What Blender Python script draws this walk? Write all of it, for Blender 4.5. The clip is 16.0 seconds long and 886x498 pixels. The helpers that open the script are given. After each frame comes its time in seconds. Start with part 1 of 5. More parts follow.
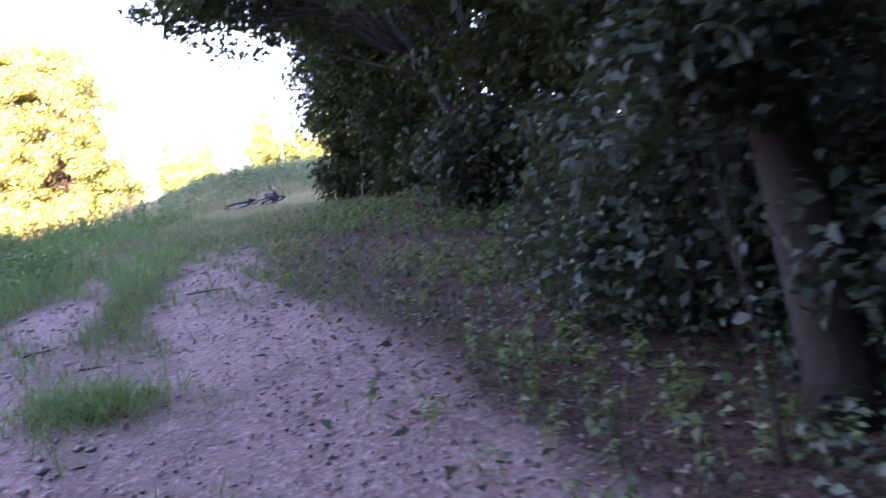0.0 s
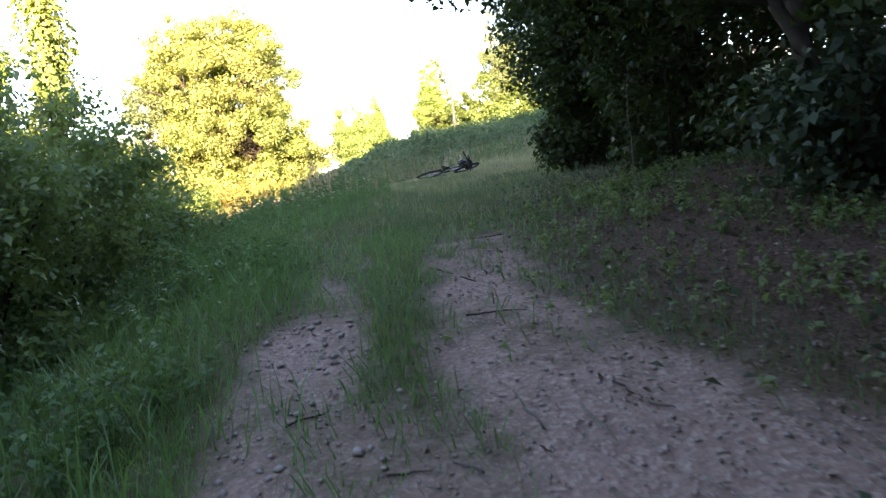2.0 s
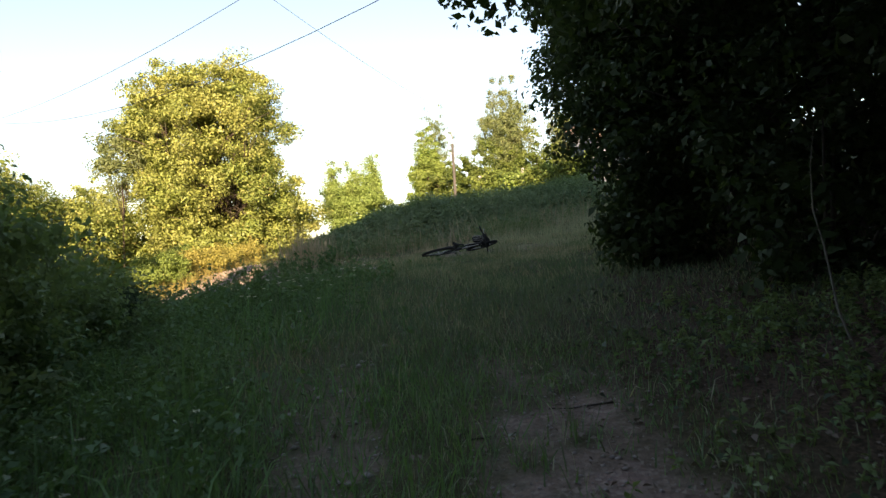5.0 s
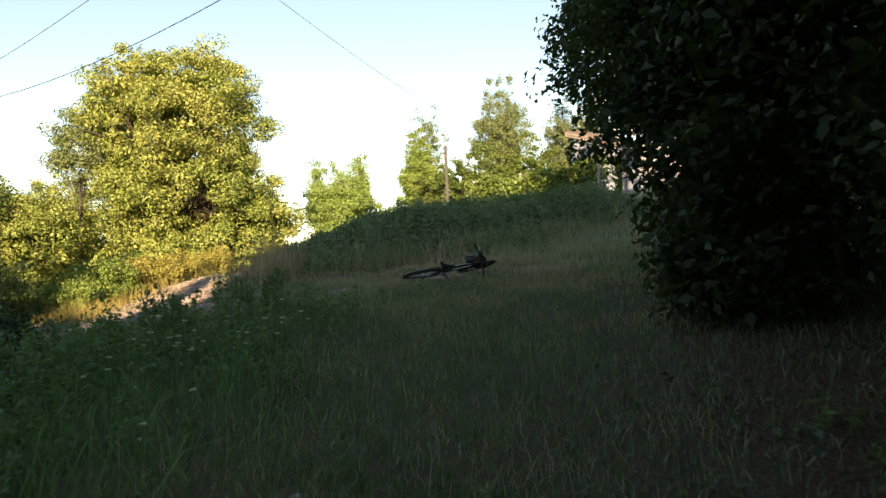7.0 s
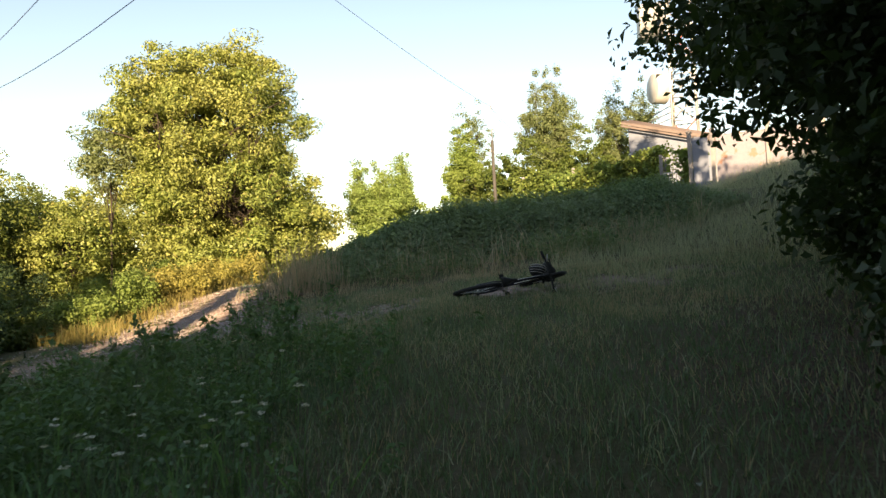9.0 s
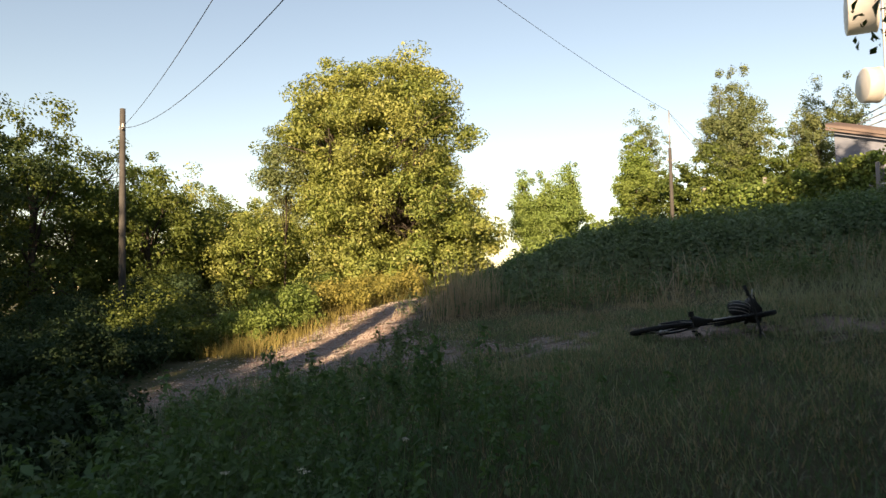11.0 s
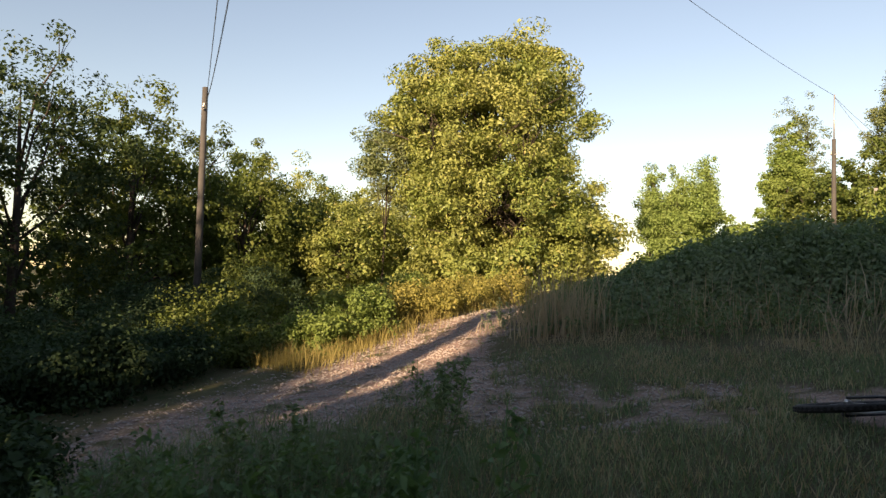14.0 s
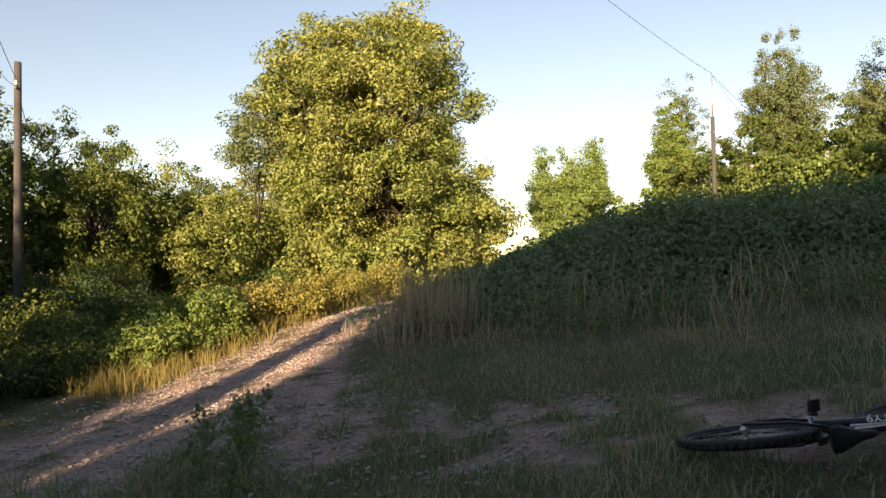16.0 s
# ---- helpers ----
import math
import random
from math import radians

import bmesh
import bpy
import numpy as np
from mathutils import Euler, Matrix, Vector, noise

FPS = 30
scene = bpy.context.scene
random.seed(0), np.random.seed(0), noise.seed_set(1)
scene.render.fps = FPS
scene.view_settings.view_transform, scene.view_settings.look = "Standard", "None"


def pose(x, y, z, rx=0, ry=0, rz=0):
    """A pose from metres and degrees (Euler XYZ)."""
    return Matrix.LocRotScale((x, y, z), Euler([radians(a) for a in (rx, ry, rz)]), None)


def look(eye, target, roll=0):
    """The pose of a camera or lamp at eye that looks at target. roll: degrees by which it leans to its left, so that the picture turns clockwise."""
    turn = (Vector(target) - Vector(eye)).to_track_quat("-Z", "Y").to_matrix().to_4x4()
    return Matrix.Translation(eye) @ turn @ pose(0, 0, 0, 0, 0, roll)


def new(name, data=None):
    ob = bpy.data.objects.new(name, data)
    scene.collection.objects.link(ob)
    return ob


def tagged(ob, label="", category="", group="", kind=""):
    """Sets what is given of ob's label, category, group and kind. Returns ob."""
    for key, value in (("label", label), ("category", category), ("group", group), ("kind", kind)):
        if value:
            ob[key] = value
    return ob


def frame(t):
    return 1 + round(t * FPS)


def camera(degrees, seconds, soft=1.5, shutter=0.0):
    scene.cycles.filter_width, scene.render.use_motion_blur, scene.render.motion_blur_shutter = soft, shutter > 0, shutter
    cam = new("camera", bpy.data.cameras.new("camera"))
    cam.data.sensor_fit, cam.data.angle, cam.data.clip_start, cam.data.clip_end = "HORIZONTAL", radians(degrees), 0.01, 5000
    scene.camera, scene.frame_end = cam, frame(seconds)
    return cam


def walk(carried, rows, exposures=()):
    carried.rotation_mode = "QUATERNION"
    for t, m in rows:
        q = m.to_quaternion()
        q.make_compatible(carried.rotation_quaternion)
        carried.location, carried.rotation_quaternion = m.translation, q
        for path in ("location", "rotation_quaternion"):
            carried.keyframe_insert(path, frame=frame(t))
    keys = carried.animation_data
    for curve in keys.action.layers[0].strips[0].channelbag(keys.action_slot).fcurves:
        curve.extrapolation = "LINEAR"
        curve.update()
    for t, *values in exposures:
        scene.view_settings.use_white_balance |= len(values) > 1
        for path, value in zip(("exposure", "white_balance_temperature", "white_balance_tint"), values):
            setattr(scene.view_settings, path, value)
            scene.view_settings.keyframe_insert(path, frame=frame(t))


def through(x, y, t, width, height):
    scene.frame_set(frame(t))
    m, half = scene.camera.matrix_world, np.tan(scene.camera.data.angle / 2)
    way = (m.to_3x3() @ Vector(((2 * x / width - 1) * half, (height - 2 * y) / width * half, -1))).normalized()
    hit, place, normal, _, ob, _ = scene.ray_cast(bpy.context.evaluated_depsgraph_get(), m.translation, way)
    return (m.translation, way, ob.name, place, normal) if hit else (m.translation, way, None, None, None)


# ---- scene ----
cam = camera(66.4, 16.0, 1.4, 0.4)
PATH = [
    (0, (1.032, 0.013, 2.078), (0.71, 1.986, 2.012), -6.0),
    (0.5, (0.625, 0.424, 2.164), (0.132, 2.356, 2.006), -5.7),
    (1, (0.224, 0.801, 2.237), (-0.435, 2.685, 2.103), -5.8),
    (1.5, (-0.231, 1.197, 2.36), (-0.999, 3.039, 2.221), -5.7),
    (2, (-0.672, 1.511, 2.47), (-1.436, 3.355, 2.337), -6.4),
    (2.5, (-1.062, 1.977, 2.57), (-1.819, 3.825, 2.468), -3.3),
    (3, (-1.377, 2.373, 2.643), (-2.198, 4.196, 2.602), -2.8),
    (3.5, (-1.628, 2.738, 2.736), (-2.467, 4.553, 2.713), -2.4),
    (4, (-1.852, 3.287, 2.861), (-2.684, 5.105, 2.886), -2.6),
    (4.5, (-2.093, 3.79, 2.951), (-2.889, 5.625, 2.998), -3.4),
    (5, (-2.275, 4.221, 2.984), (-2.988, 6.089, 3.031), -3.5),
    (7.5, (-3.467, 7.576, 3.422), (-4.158, 9.451, 3.488), -2.1),
    (8, (-3.74, 8.058, 3.456), (-4.455, 9.924, 3.535), -2.2),
    (8.5, (-3.943, 8.501, 3.518), (-4.779, 10.317, 3.583), -2.9),
    (9, (-4.156, 8.991, 3.596), (-4.967, 10.819, 3.656), -3.0),
    (9.5, (-4.287, 9.426, 3.635), (-5.11, 11.247, 3.714), -2.0),
    (10, (-4.365, 9.552, 3.711), (-5.441, 11.236, 3.792), -1.8),
    (12.5, (-5.558, 11.563, 4.016), (-6.852, 13.084, 4.135), 0.1),
    (13, (-5.744, 11.978, 4.036), (-7.052, 13.487, 4.153), 2.8),
    (13.5, (-5.889, 12.296, 4.077), (-7.22, 13.784, 4.198), 2.3),
    (14, (-5.98, 12.628, 4.139), (-7.473, 13.956, 4.228), 1.5),
    (14.5, (-6.16, 13.152, 4.15), (-7.581, 14.557, 4.245), 2.5),
    (15, (-6.296, 13.594, 4.175), (-7.561, 15.141, 4.258), -1.9),
    (15.5, (-6.416, 13.946, 4.229), (-7.706, 15.473, 4.283), -3.3),
    (16, (-6.563, 14.289, 4.237), (-7.855, 15.815, 4.295), -1.1),
]
EXPOSURES = [
    (0, 4.5, 6700, 60), (0.5, 4.25, 6850, 46), (1.0, 4.0, 7100, 34), (2.0, 3.55, 7500, 25), (3.5, 2.7, 8200, 17), (5, 2.0, 8300, 19),
    (7.5, 1.82, 8600, 12), (9, 1.8, 8600, 15), (10, 1.62, 8600, 17), (12.5, 1.28, 8200, 21), (16, 1.45, 8350, 22),
]
walk(cam, [(t, look(*r)) for t, *r in PATH], EXPOSURES)

# ---- world, sun, exposure ----
world = bpy.data.worlds.new("evening_sky")
scene.world = world
world.use_nodes = True
wn = world.node_tree.nodes
sky = wn.new("ShaderNodeTexSky")
sky.sky_type = "NISHITA"
sky.sun_disc = False
sky.sun_elevation = radians(14)
sky.sun_rotation = radians(157)
sky.air_density, sky.dust_density, sky.ozone_density = 1.0, 0.35, 1.3
wn["Background"].inputs["Strength"].default_value = 0.092
world.node_tree.links.new(sky.outputs[0], wn["Background"].inputs["Color"])

SUN_WAY = Vector((0.385, -0.92, 0.25)).normalized()
sun_data = bpy.data.lights.new("sun", "SUN")
sun_data.energy, sun_data.angle, sun_data.color = 5.0, radians(0.6), (1.0, 0.83, 0.58)
sun = new("sun", sun_data)
sun.rotation_euler = SUN_WAY.to_track_quat("Z", "Y").to_euler()
sun.location = (10, -24, 20)


# ---- terrain shape ----
def softplus(v):
    return np.log1p(np.exp(np.clip(v, -30, 30)))


def line_x(y):
    """Where the track's left edge runs, as x for a given y."""
    return -9 + 9.7 * np.exp(-np.clip(y, -3, 40) / 11)


def band(v, lo, hi, soft):
    return 1 / (1 + np.exp(-(v - lo) / soft)) * 1 / (1 + np.exp((v - hi) / soft))


def ground(x, y):
    x, y = np.asarray(x, float), np.asarray(y, float)
    t = np.clip(y, -12, 22)
    z = 0.75 + 0.185 * t - np.where(t > 0, 0.0032 * t * t, 0)
    z = z + 0.04 * np.clip(np.minimum(y, 60) - 22, 0, None)
    u = x - line_x(y)
    z = z + 0.11 * np.minimum(softplus((u - 2.2) * 2) / 2, 9)
    z = z - 1.2 * (1 - np.exp(-np.clip(-u - 0.8, 0, None) / 10))
    z = z + 0.75 / (1 + np.exp((22.2 - y) / 1.2)) * band(x, -23, -11.2, 1.1)
    z = z + 2.6 * np.exp(-(x * x + (y - 37) ** 2) / 115)
    z = z + 0.035 * np.sin(x * 1.3 + 0.7 * np.sin(y)) * np.sin(y * 1.1 + 1) + 0.02 * np.sin(x * 3.1 + y * 2.3)
    return z


def gz(x, y):
    return float(ground(x, y))


def wobble(x, y, s=1.0):
    return (np.sin(x * 1.7 * s + 1.3 * np.sin(y * 0.9 * s)) + np.sin(y * 2.1 * s + 1.7 * np.sin(x * 1.2 * s)) + np.sin((x + y) * 3.7 * s)) / 3


def gravel_mask(x, y):
    """How bare and stony the ground is: two wheel ruts, the drive that crosses, the worn strip past the bicycle."""
    x, y = np.asarray(x, float), np.asarray(y, float)
    u = x - line_x(y)
    w = 0.16 * wobble(x, y, 1.3) + 0.09 * wobble(x, y, 4.1)
    fade = 1 / (1 + np.exp((y - 9.2) / 0.6))
    near = 1 / (1 + np.exp((y - 4.6) / 0.5))
    tuft = np.exp(-((x + 1.42) / 0.27) ** 2 - ((y - 3.15) / 0.2) ** 2)
    left = band(u + w, -0.55 - 0.42 / (1 + np.exp((y - 4.9) / 0.6)), 0.14, 0.09) * (0.72 + 0.28 * wobble(x, y, 2)) * (0.55 + 0.45 * fade) * (1 - 0.35 * band(y, 6.0, 30, 0.6)) * (1 / (1 + np.exp((y - 9.6) / 0.7)))
    right = band(u + w, 0.72, 1.75 + 0.55 * near, 0.12) * fade * np.clip(0.9 + 0.5 * wobble(x, y, 2.6) - 0.22 * band(y, 5.2, 30, 0.6), 0, 1)
    mid = band(u + w, 0.0, 0.9, 0.15) * near * 0.75
    drive_x = -13.6 - 0.35 * (y - 16) + 0.9 * np.exp(-((y - 15) / 4) ** 2)
    drive = band(x - drive_x + 0.5 * wobble(x, y, 0.7) + 0.4 * wobble(x, y, 2.3), -2.7, 0.9 + 1.5 * np.exp(-((y - 19.2) / 1.7) ** 2), 0.35) * band(y, 9, 34, 1.0) * np.clip(0.78 + 0.5 * wobble(x, y, 1.6) + 0.6 * wobble(x, y, 5.3), 0, 1)
    worn = band(y - (18.7 + 0.22 * (x + 8)) + 0.9 * w, -0.6, 1.3, 0.25) * band(x, -12.5, -4, 0.6) * 0.95
    worn = worn * np.clip(0.52 + 0.8 * wobble(x, y, 1.9) + 0.6 * wobble(x, y, 4.7), 0, 1)
    return np.clip(np.maximum.reduce([left, right, mid, drive, worn]) - 0.9 * tuft, 0, 1)


# ---- materials ----
def mat(name):
    m = bpy.data.materials.new(name)
    m.use_nodes = True
    nt = m.node_tree
    return m, nt, nt.nodes["Principled BSDF"]


def node(nt, kind, **values):
    n = nt.nodes.new("ShaderNode" + kind)
    for k, v in values.items():
        n.inputs[k.replace("_", " ")].default_value = v
    return n


def ramp(nt, source, stops):
    r = nt.nodes.new("ShaderNodeValToRGB")
    while len(r.color_ramp.elements) < len(stops):
        r.color_ramp.elements.new(0.5)
    for e, (p, c) in zip(r.color_ramp.elements, stops):
        e.position, e.color = p, (*c, 1)
    nt.links.new(source, r.inputs[0])
    return r.outputs[0]


def mix(nt, fac, a, b, mode="MIX"):
    n = nt.nodes.new("ShaderNodeMix")
    n.data_type, n.blend_type = "RGBA", mode
    for s, v in ((0, fac), (6, a), (7, b)):
        if isinstance(v, (int, float)):
            n.inputs[s].default_value = v
        elif isinstance(v, tuple):
            n.inputs[s].default_value = (*v, 1)
        else:
            nt.links.new(v, n.inputs[s])
    return n.outputs[2]


def noise_tex(nt, scale, detail=4.0, rough=0.6):
    co = nt.nodes.new("ShaderNodeNewGeometry")
    n = node(nt, "TexNoise", Scale=scale, Detail=detail, Roughness=rough)
    nt.links.new(co.outputs["Position"], n.inputs["Vector"])
    return n.outputs["Fac"]


def bump(nt, bsdf, height, strength, distance):
    b = node(nt, "Bump", Strength=strength, Distance=distance)
    nt.links.new(height, b.inputs["Height"])
    nt.links.new(b.outputs[0], bsdf.inputs["Normal"])


def leaf_mat(name, dark, light, third, shine=0.55, through=0.35, patch=0.35, spec=0.3):
    m, nt, p = mat(name)
    geo = nt.nodes.new("ShaderNodeNewGeometry")
    c = ramp(nt, geo.outputs["Random Per Island"], [(0, dark), (0.5, light), (0.93, light), (1, third)])
    big = noise_tex(nt, patch, 2)
    c = mix(nt, ramp(nt, big, [(0.35, (0, 0, 0)), (0.7, (0.7, 0.7, 0.7))]), c, tuple(0.5 * a + 0.5 * b for a, b in zip(light, third)))
    nt.links.new(c, p.inputs["Base Color"])
    p.inputs["Roughness"].default_value = shine
    p.inputs["Specular IOR Level"].default_value = spec
    t = node(nt, "BsdfTranslucent")
    nt.links.new(mix(nt, 1.0, c, (1.0, 1.0, 0.45), "MULTIPLY"), t.inputs["Color"])
    ms = nt.nodes.new("ShaderNodeMixShader")
    ms.inputs[0].default_value = through
    nt.links.new(p.outputs[0], ms.inputs[1])
    nt.links.new(t.outputs[0], ms.inputs[2])
    nt.links.new(ms.outputs[0], nt.nodes["Material Output"].inputs["Surface"])
    return m


def plain(name, a, b, rough=0.7, metal=0.0, scale=6.0, relief=0.3, distance=0.01, spec=0.4):
    m, nt, p = mat(name)
    n1, n2 = noise_tex(nt, scale, 6), noise_tex(nt, scale * 0.13, 3)
    c = mix(nt, n1, a, b)
    c = mix(nt, ramp(nt, n2, [(0.4, (0, 0, 0)), (0.75, (0.55, 0.55, 0.55))]), c, tuple(v * 0.6 for v in a))
    nt.links.new(c, p.inputs["Base Color"])
    p.inputs["Roughness"].default_value, p.inputs["Metallic"].default_value = rough, metal
    p.inputs["Specular IOR Level"].default_value = spec
    if relief:
        bump(nt, p, n1, relief, distance)
    return m


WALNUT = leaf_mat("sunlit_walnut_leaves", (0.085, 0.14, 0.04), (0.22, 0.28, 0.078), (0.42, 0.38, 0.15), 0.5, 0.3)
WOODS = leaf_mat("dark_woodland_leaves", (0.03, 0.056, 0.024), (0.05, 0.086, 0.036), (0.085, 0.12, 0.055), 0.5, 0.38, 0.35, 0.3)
WOODS_PALE = leaf_mat("dusty_woodland_leaves", (0.045, 0.075, 0.05), (0.075, 0.115, 0.075), (0.11, 0.15, 0.10), 0.5, 0.25)
THICKET = leaf_mat("thicket_leaves", (0.06, 0.10, 0.03), (0.10, 0.15, 0.04), (0.18, 0.19, 0.05))
THICKET_PALE = leaf_mat("pale_thicket_leaves", (0.16, 0.25, 0.12), (0.25, 0.36, 0.175), (0.34, 0.41, 0.21), 0.5, 0.45)
BRAMBLE = leaf_mat("bramble_leaves", (0.085, 0.15, 0.08), (0.165, 0.26, 0.14), (0.29, 0.34, 0.22), 0.45, 0.42, 0.35, 0.35)
# Darker copy of the bramble leaves, with the shade put into the colour.
BRAMBLE_SHADED = leaf_mat("shaded_bramble_leaves", (0.024, 0.05, 0.025), (0.045, 0.085, 0.042), (0.085, 0.115, 0.06), 0.65, 0.25, 0.35, 0.15)
GOLD_LEAF = leaf_mat("golden_weed_leaves", (0.18, 0.185, 0.05), (0.31, 0.295, 0.085), (0.43, 0.37, 0.14), 0.6, 0.35)
VINE = leaf_mat("yellow_green_vine_leaves", (0.105, 0.17, 0.045), (0.185, 0.275, 0.075), (0.27, 0.30, 0.10))
WILLOW = leaf_mat("grey_green_leaves", (0.10, 0.145, 0.07), (0.16, 0.21, 0.095), (0.23, 0.245, 0.13))
MAPLE = leaf_mat("mid_green_leaves", (0.13, 0.21, 0.06), (0.22, 0.32, 0.10), (0.28, 0.33, 0.12))
DRY_LEAF = leaf_mat("fallen_leaves", (0.11, 0.075, 0.06), (0.19, 0.135, 0.11), (0.42, 0.37, 0.31), 0.7, 0.1)
HERB = leaf_mat("dark_herb_leaves", (0.075, 0.16, 0.075), (0.13, 0.25, 0.115), (0.22, 0.30, 0.15), 0.5, 0.38, 0.5, 0.25)
THICKET_DEEP = leaf_mat("deep_thicket_leaves", (0.12, 0.20, 0.10), (0.20, 0.31, 0.155), (0.31, 0.38, 0.19), 0.45, 0.42)
GRASS = leaf_mat("meadow_grass_blades", (0.09, 0.155, 0.088), (0.15, 0.24, 0.145), (0.29, 0.30, 0.21), 0.6, 0.33, 0.5, 0.2)
GRASS_LUSH = leaf_mat("lush_grass_blades", (0.10, 0.22, 0.09), (0.17, 0.34, 0.145), (0.25, 0.34, 0.17), 0.5, 0.4, 0.5)
GOLD_GRASS = leaf_mat("golden_grass_blades", (0.17, 0.16, 0.05), (0.27, 0.23, 0.08), (0.36, 0.29, 0.13), 0.6, 0.35)
STRAW = leaf_mat("dry_grass_stalks", (0.30, 0.235, 0.175), (0.45, 0.36, 0.28), (0.56, 0.49, 0.40), 0.6, 0.4)
PALE_GRASS = leaf_mat("pale_seeding_grass", (0.28, 0.30, 0.21), (0.40, 0.42, 0.31), (0.52, 0.50, 0.42), 0.6, 0.4)
PETAL = leaf_mat("white_flower_heads", (0.55, 0.55, 0.48), (0.7, 0.7, 0.62), (0.75, 0.72, 0.6), 0.6, 0.3)
BARK = plain("brown_bark", (0.035, 0.027, 0.023), (0.08, 0.063, 0.052), 0.9, 0, 14, 0.8, 0.02)
PALE_BARK = plain("pale_sapling_bark", (0.13, 0.12, 0.095), (0.2, 0.18, 0.15), 0.85, 0, 20, 0.4)
POLE_WOOD = plain("weathered_pole_wood", (0.045, 0.043, 0.042), (0.09, 0.086, 0.083), 0.85, 0, 11, 0.5)
CABLE = plain("black_cable", (0.03, 0.03, 0.035), (0.05, 0.05, 0.055), 0.6, 0, 30, 0)
STONE = plain("gravel_stone", (0.29, 0.25, 0.235), (0.46, 0.405, 0.38), 0.85, 0, 9, 0.5)
RENDER = plain("stained_white_render", (0.20, 0.19, 0.20), (0.29, 0.275, 0.29), 0.85, 0, 3, 0.3)
SHEET = plain("grey_blue_sheet_wall", (0.13, 0.155, 0.22), (0.18, 0.205, 0.28), 0.6, 0, 4, 0.1)
ROOF = plain("red_brown_roof_sheet", (0.12, 0.092, 0.088), (0.18, 0.14, 0.135), 0.75, 0, 8, 0.4)
BRICK = plain("red_brick", (0.30, 0.12, 0.08), (0.42, 0.20, 0.14), 0.85, 0, 9, 0.3)
STEEL = plain("galvanised_steel", (0.42, 0.42, 0.43), (0.58, 0.58, 0.58), 0.5, 0.7, 12, 0.1)
DRUM = plain("white_antenna_drum", (0.48, 0.48, 0.49), (0.58, 0.58, 0.58), 0.5, 0, 3, 0.05)
RED_PAINT = plain("faded_red_paint", (0.42, 0.12, 0.08), (0.5, 0.18, 0.12), 0.6, 0.2, 5, 0.1)
RUBBER = plain("black_tyre_rubber", (0.018, 0.018, 0.02), (0.035, 0.035, 0.037), 0.75, 0, 40, 0.3, 0.003)
FRAME_BLACK = plain("gloss_black_frame_paint", (0.012, 0.012, 0.02), (0.02, 0.02, 0.03), 0.3, 0, 5, 0)
ALLOY = plain("silver_alloy", (0.5, 0.5, 0.52), (0.62, 0.62, 0.64), 0.35, 0.9, 20, 0)
MATT_BLACK = plain("matt_black_plastic", (0.02, 0.02, 0.022), (0.035, 0.035, 0.035), 0.6, 0, 20, 0.1)
WHITE_PAINT = plain("white_decal", (0.72, 0.72, 0.72), (0.8, 0.8, 0.8), 0.4, 0, 9, 0)
LENS_RED = plain("red_reflector", (0.4, 0.02, 0.02), (0.5, 0.03, 0.03), 0.25, 0, 9, 0)

# ground: soil and short turf, turning to pinkish grey gravel where the mask says
GROUND, nt, p = mat("turf_and_gravel")
att = nt.nodes.new("ShaderNodeAttribute")
att.attribute_name = "gravel"
fine, mid_n, wide = noise_tex(nt, 38, 8, 0.7), noise_tex(nt, 7, 5), noise_tex(nt, 0.8, 4)
turf = mix(nt, ramp(nt, mid_n, [(0.35, (0, 0, 0)), (0.65, (1, 1, 1))]), (0.06, 0.085, 0.03), (0.12, 0.11, 0.055))
turf = mix(nt, ramp(nt, wide, [(0.4, (0, 0, 0)), (0.7, (0.8, 0.8, 0.8))]), turf, (0.15, 0.12, 0.075))
turf = mix(nt, ramp(nt, fine, [(0.3, (0.4, 0.4, 0.4)), (0.7, (1, 1, 1))]), (0.045, 0.04, 0.025), turf)
vor = node(nt, "TexVoronoi", Scale=34.0)
geo_g = nt.nodes.new("ShaderNodeNewGeometry")
nt.links.new(geo_g.outputs["Position"], vor.inputs["Vector"])
pebble = ramp(nt, vor.outputs["Color"], [(0.0, (0.24, 0.15, 0.125)), (0.5, (0.385, 0.255, 0.212)), (1.0, (0.56, 0.45, 0.39))])
pebble = mix(nt, ramp(nt, fine, [(0.38, (0.75, 0.75, 0.75)), (0.6, (0, 0, 0))]), pebble, (0.17, 0.125, 0.115))
pebble = mix(nt, ramp(nt, mid_n, [(0.4, (0, 0, 0)), (0.75, (0.6, 0.6, 0.6))]), pebble, (0.28, 0.21, 0.18))
add = nt.nodes.new("ShaderNodeMath")
add.operation = "MULTIPLY_ADD"
nt.links.new(mid_n, add.inputs[0])
add.inputs[1].default_value = 0.5
nt.links.new(att.outputs["Fac"], add.inputs[2])
edge = ramp(nt, add.outputs[0], [(0.46, (0, 0, 0)), (0.96, (1, 1, 1))])
mould = nt.nodes.new("ShaderNodeAttribute")
mould.attribute_name = "mould"
leafy = mix(nt, ramp(nt, fine, [(0.4, (0, 0, 0)), (0.6, (1, 1, 1))]), (0.03, 0.02, 0.016), (0.14, 0.088, 0.066))
turf = mix(nt, mould.outputs["Fac"], turf, leafy)
nt.links.new(mix(nt, edge, turf, pebble), p.inputs["Base Color"])
p.inputs["Roughness"].default_value = 0.92
p.inputs["Specular IOR Level"].default_value = 0.2
bump(nt, p, mix(nt, 0.5, fine, vor.outputs["Distance"]), 0.8, 0.02)

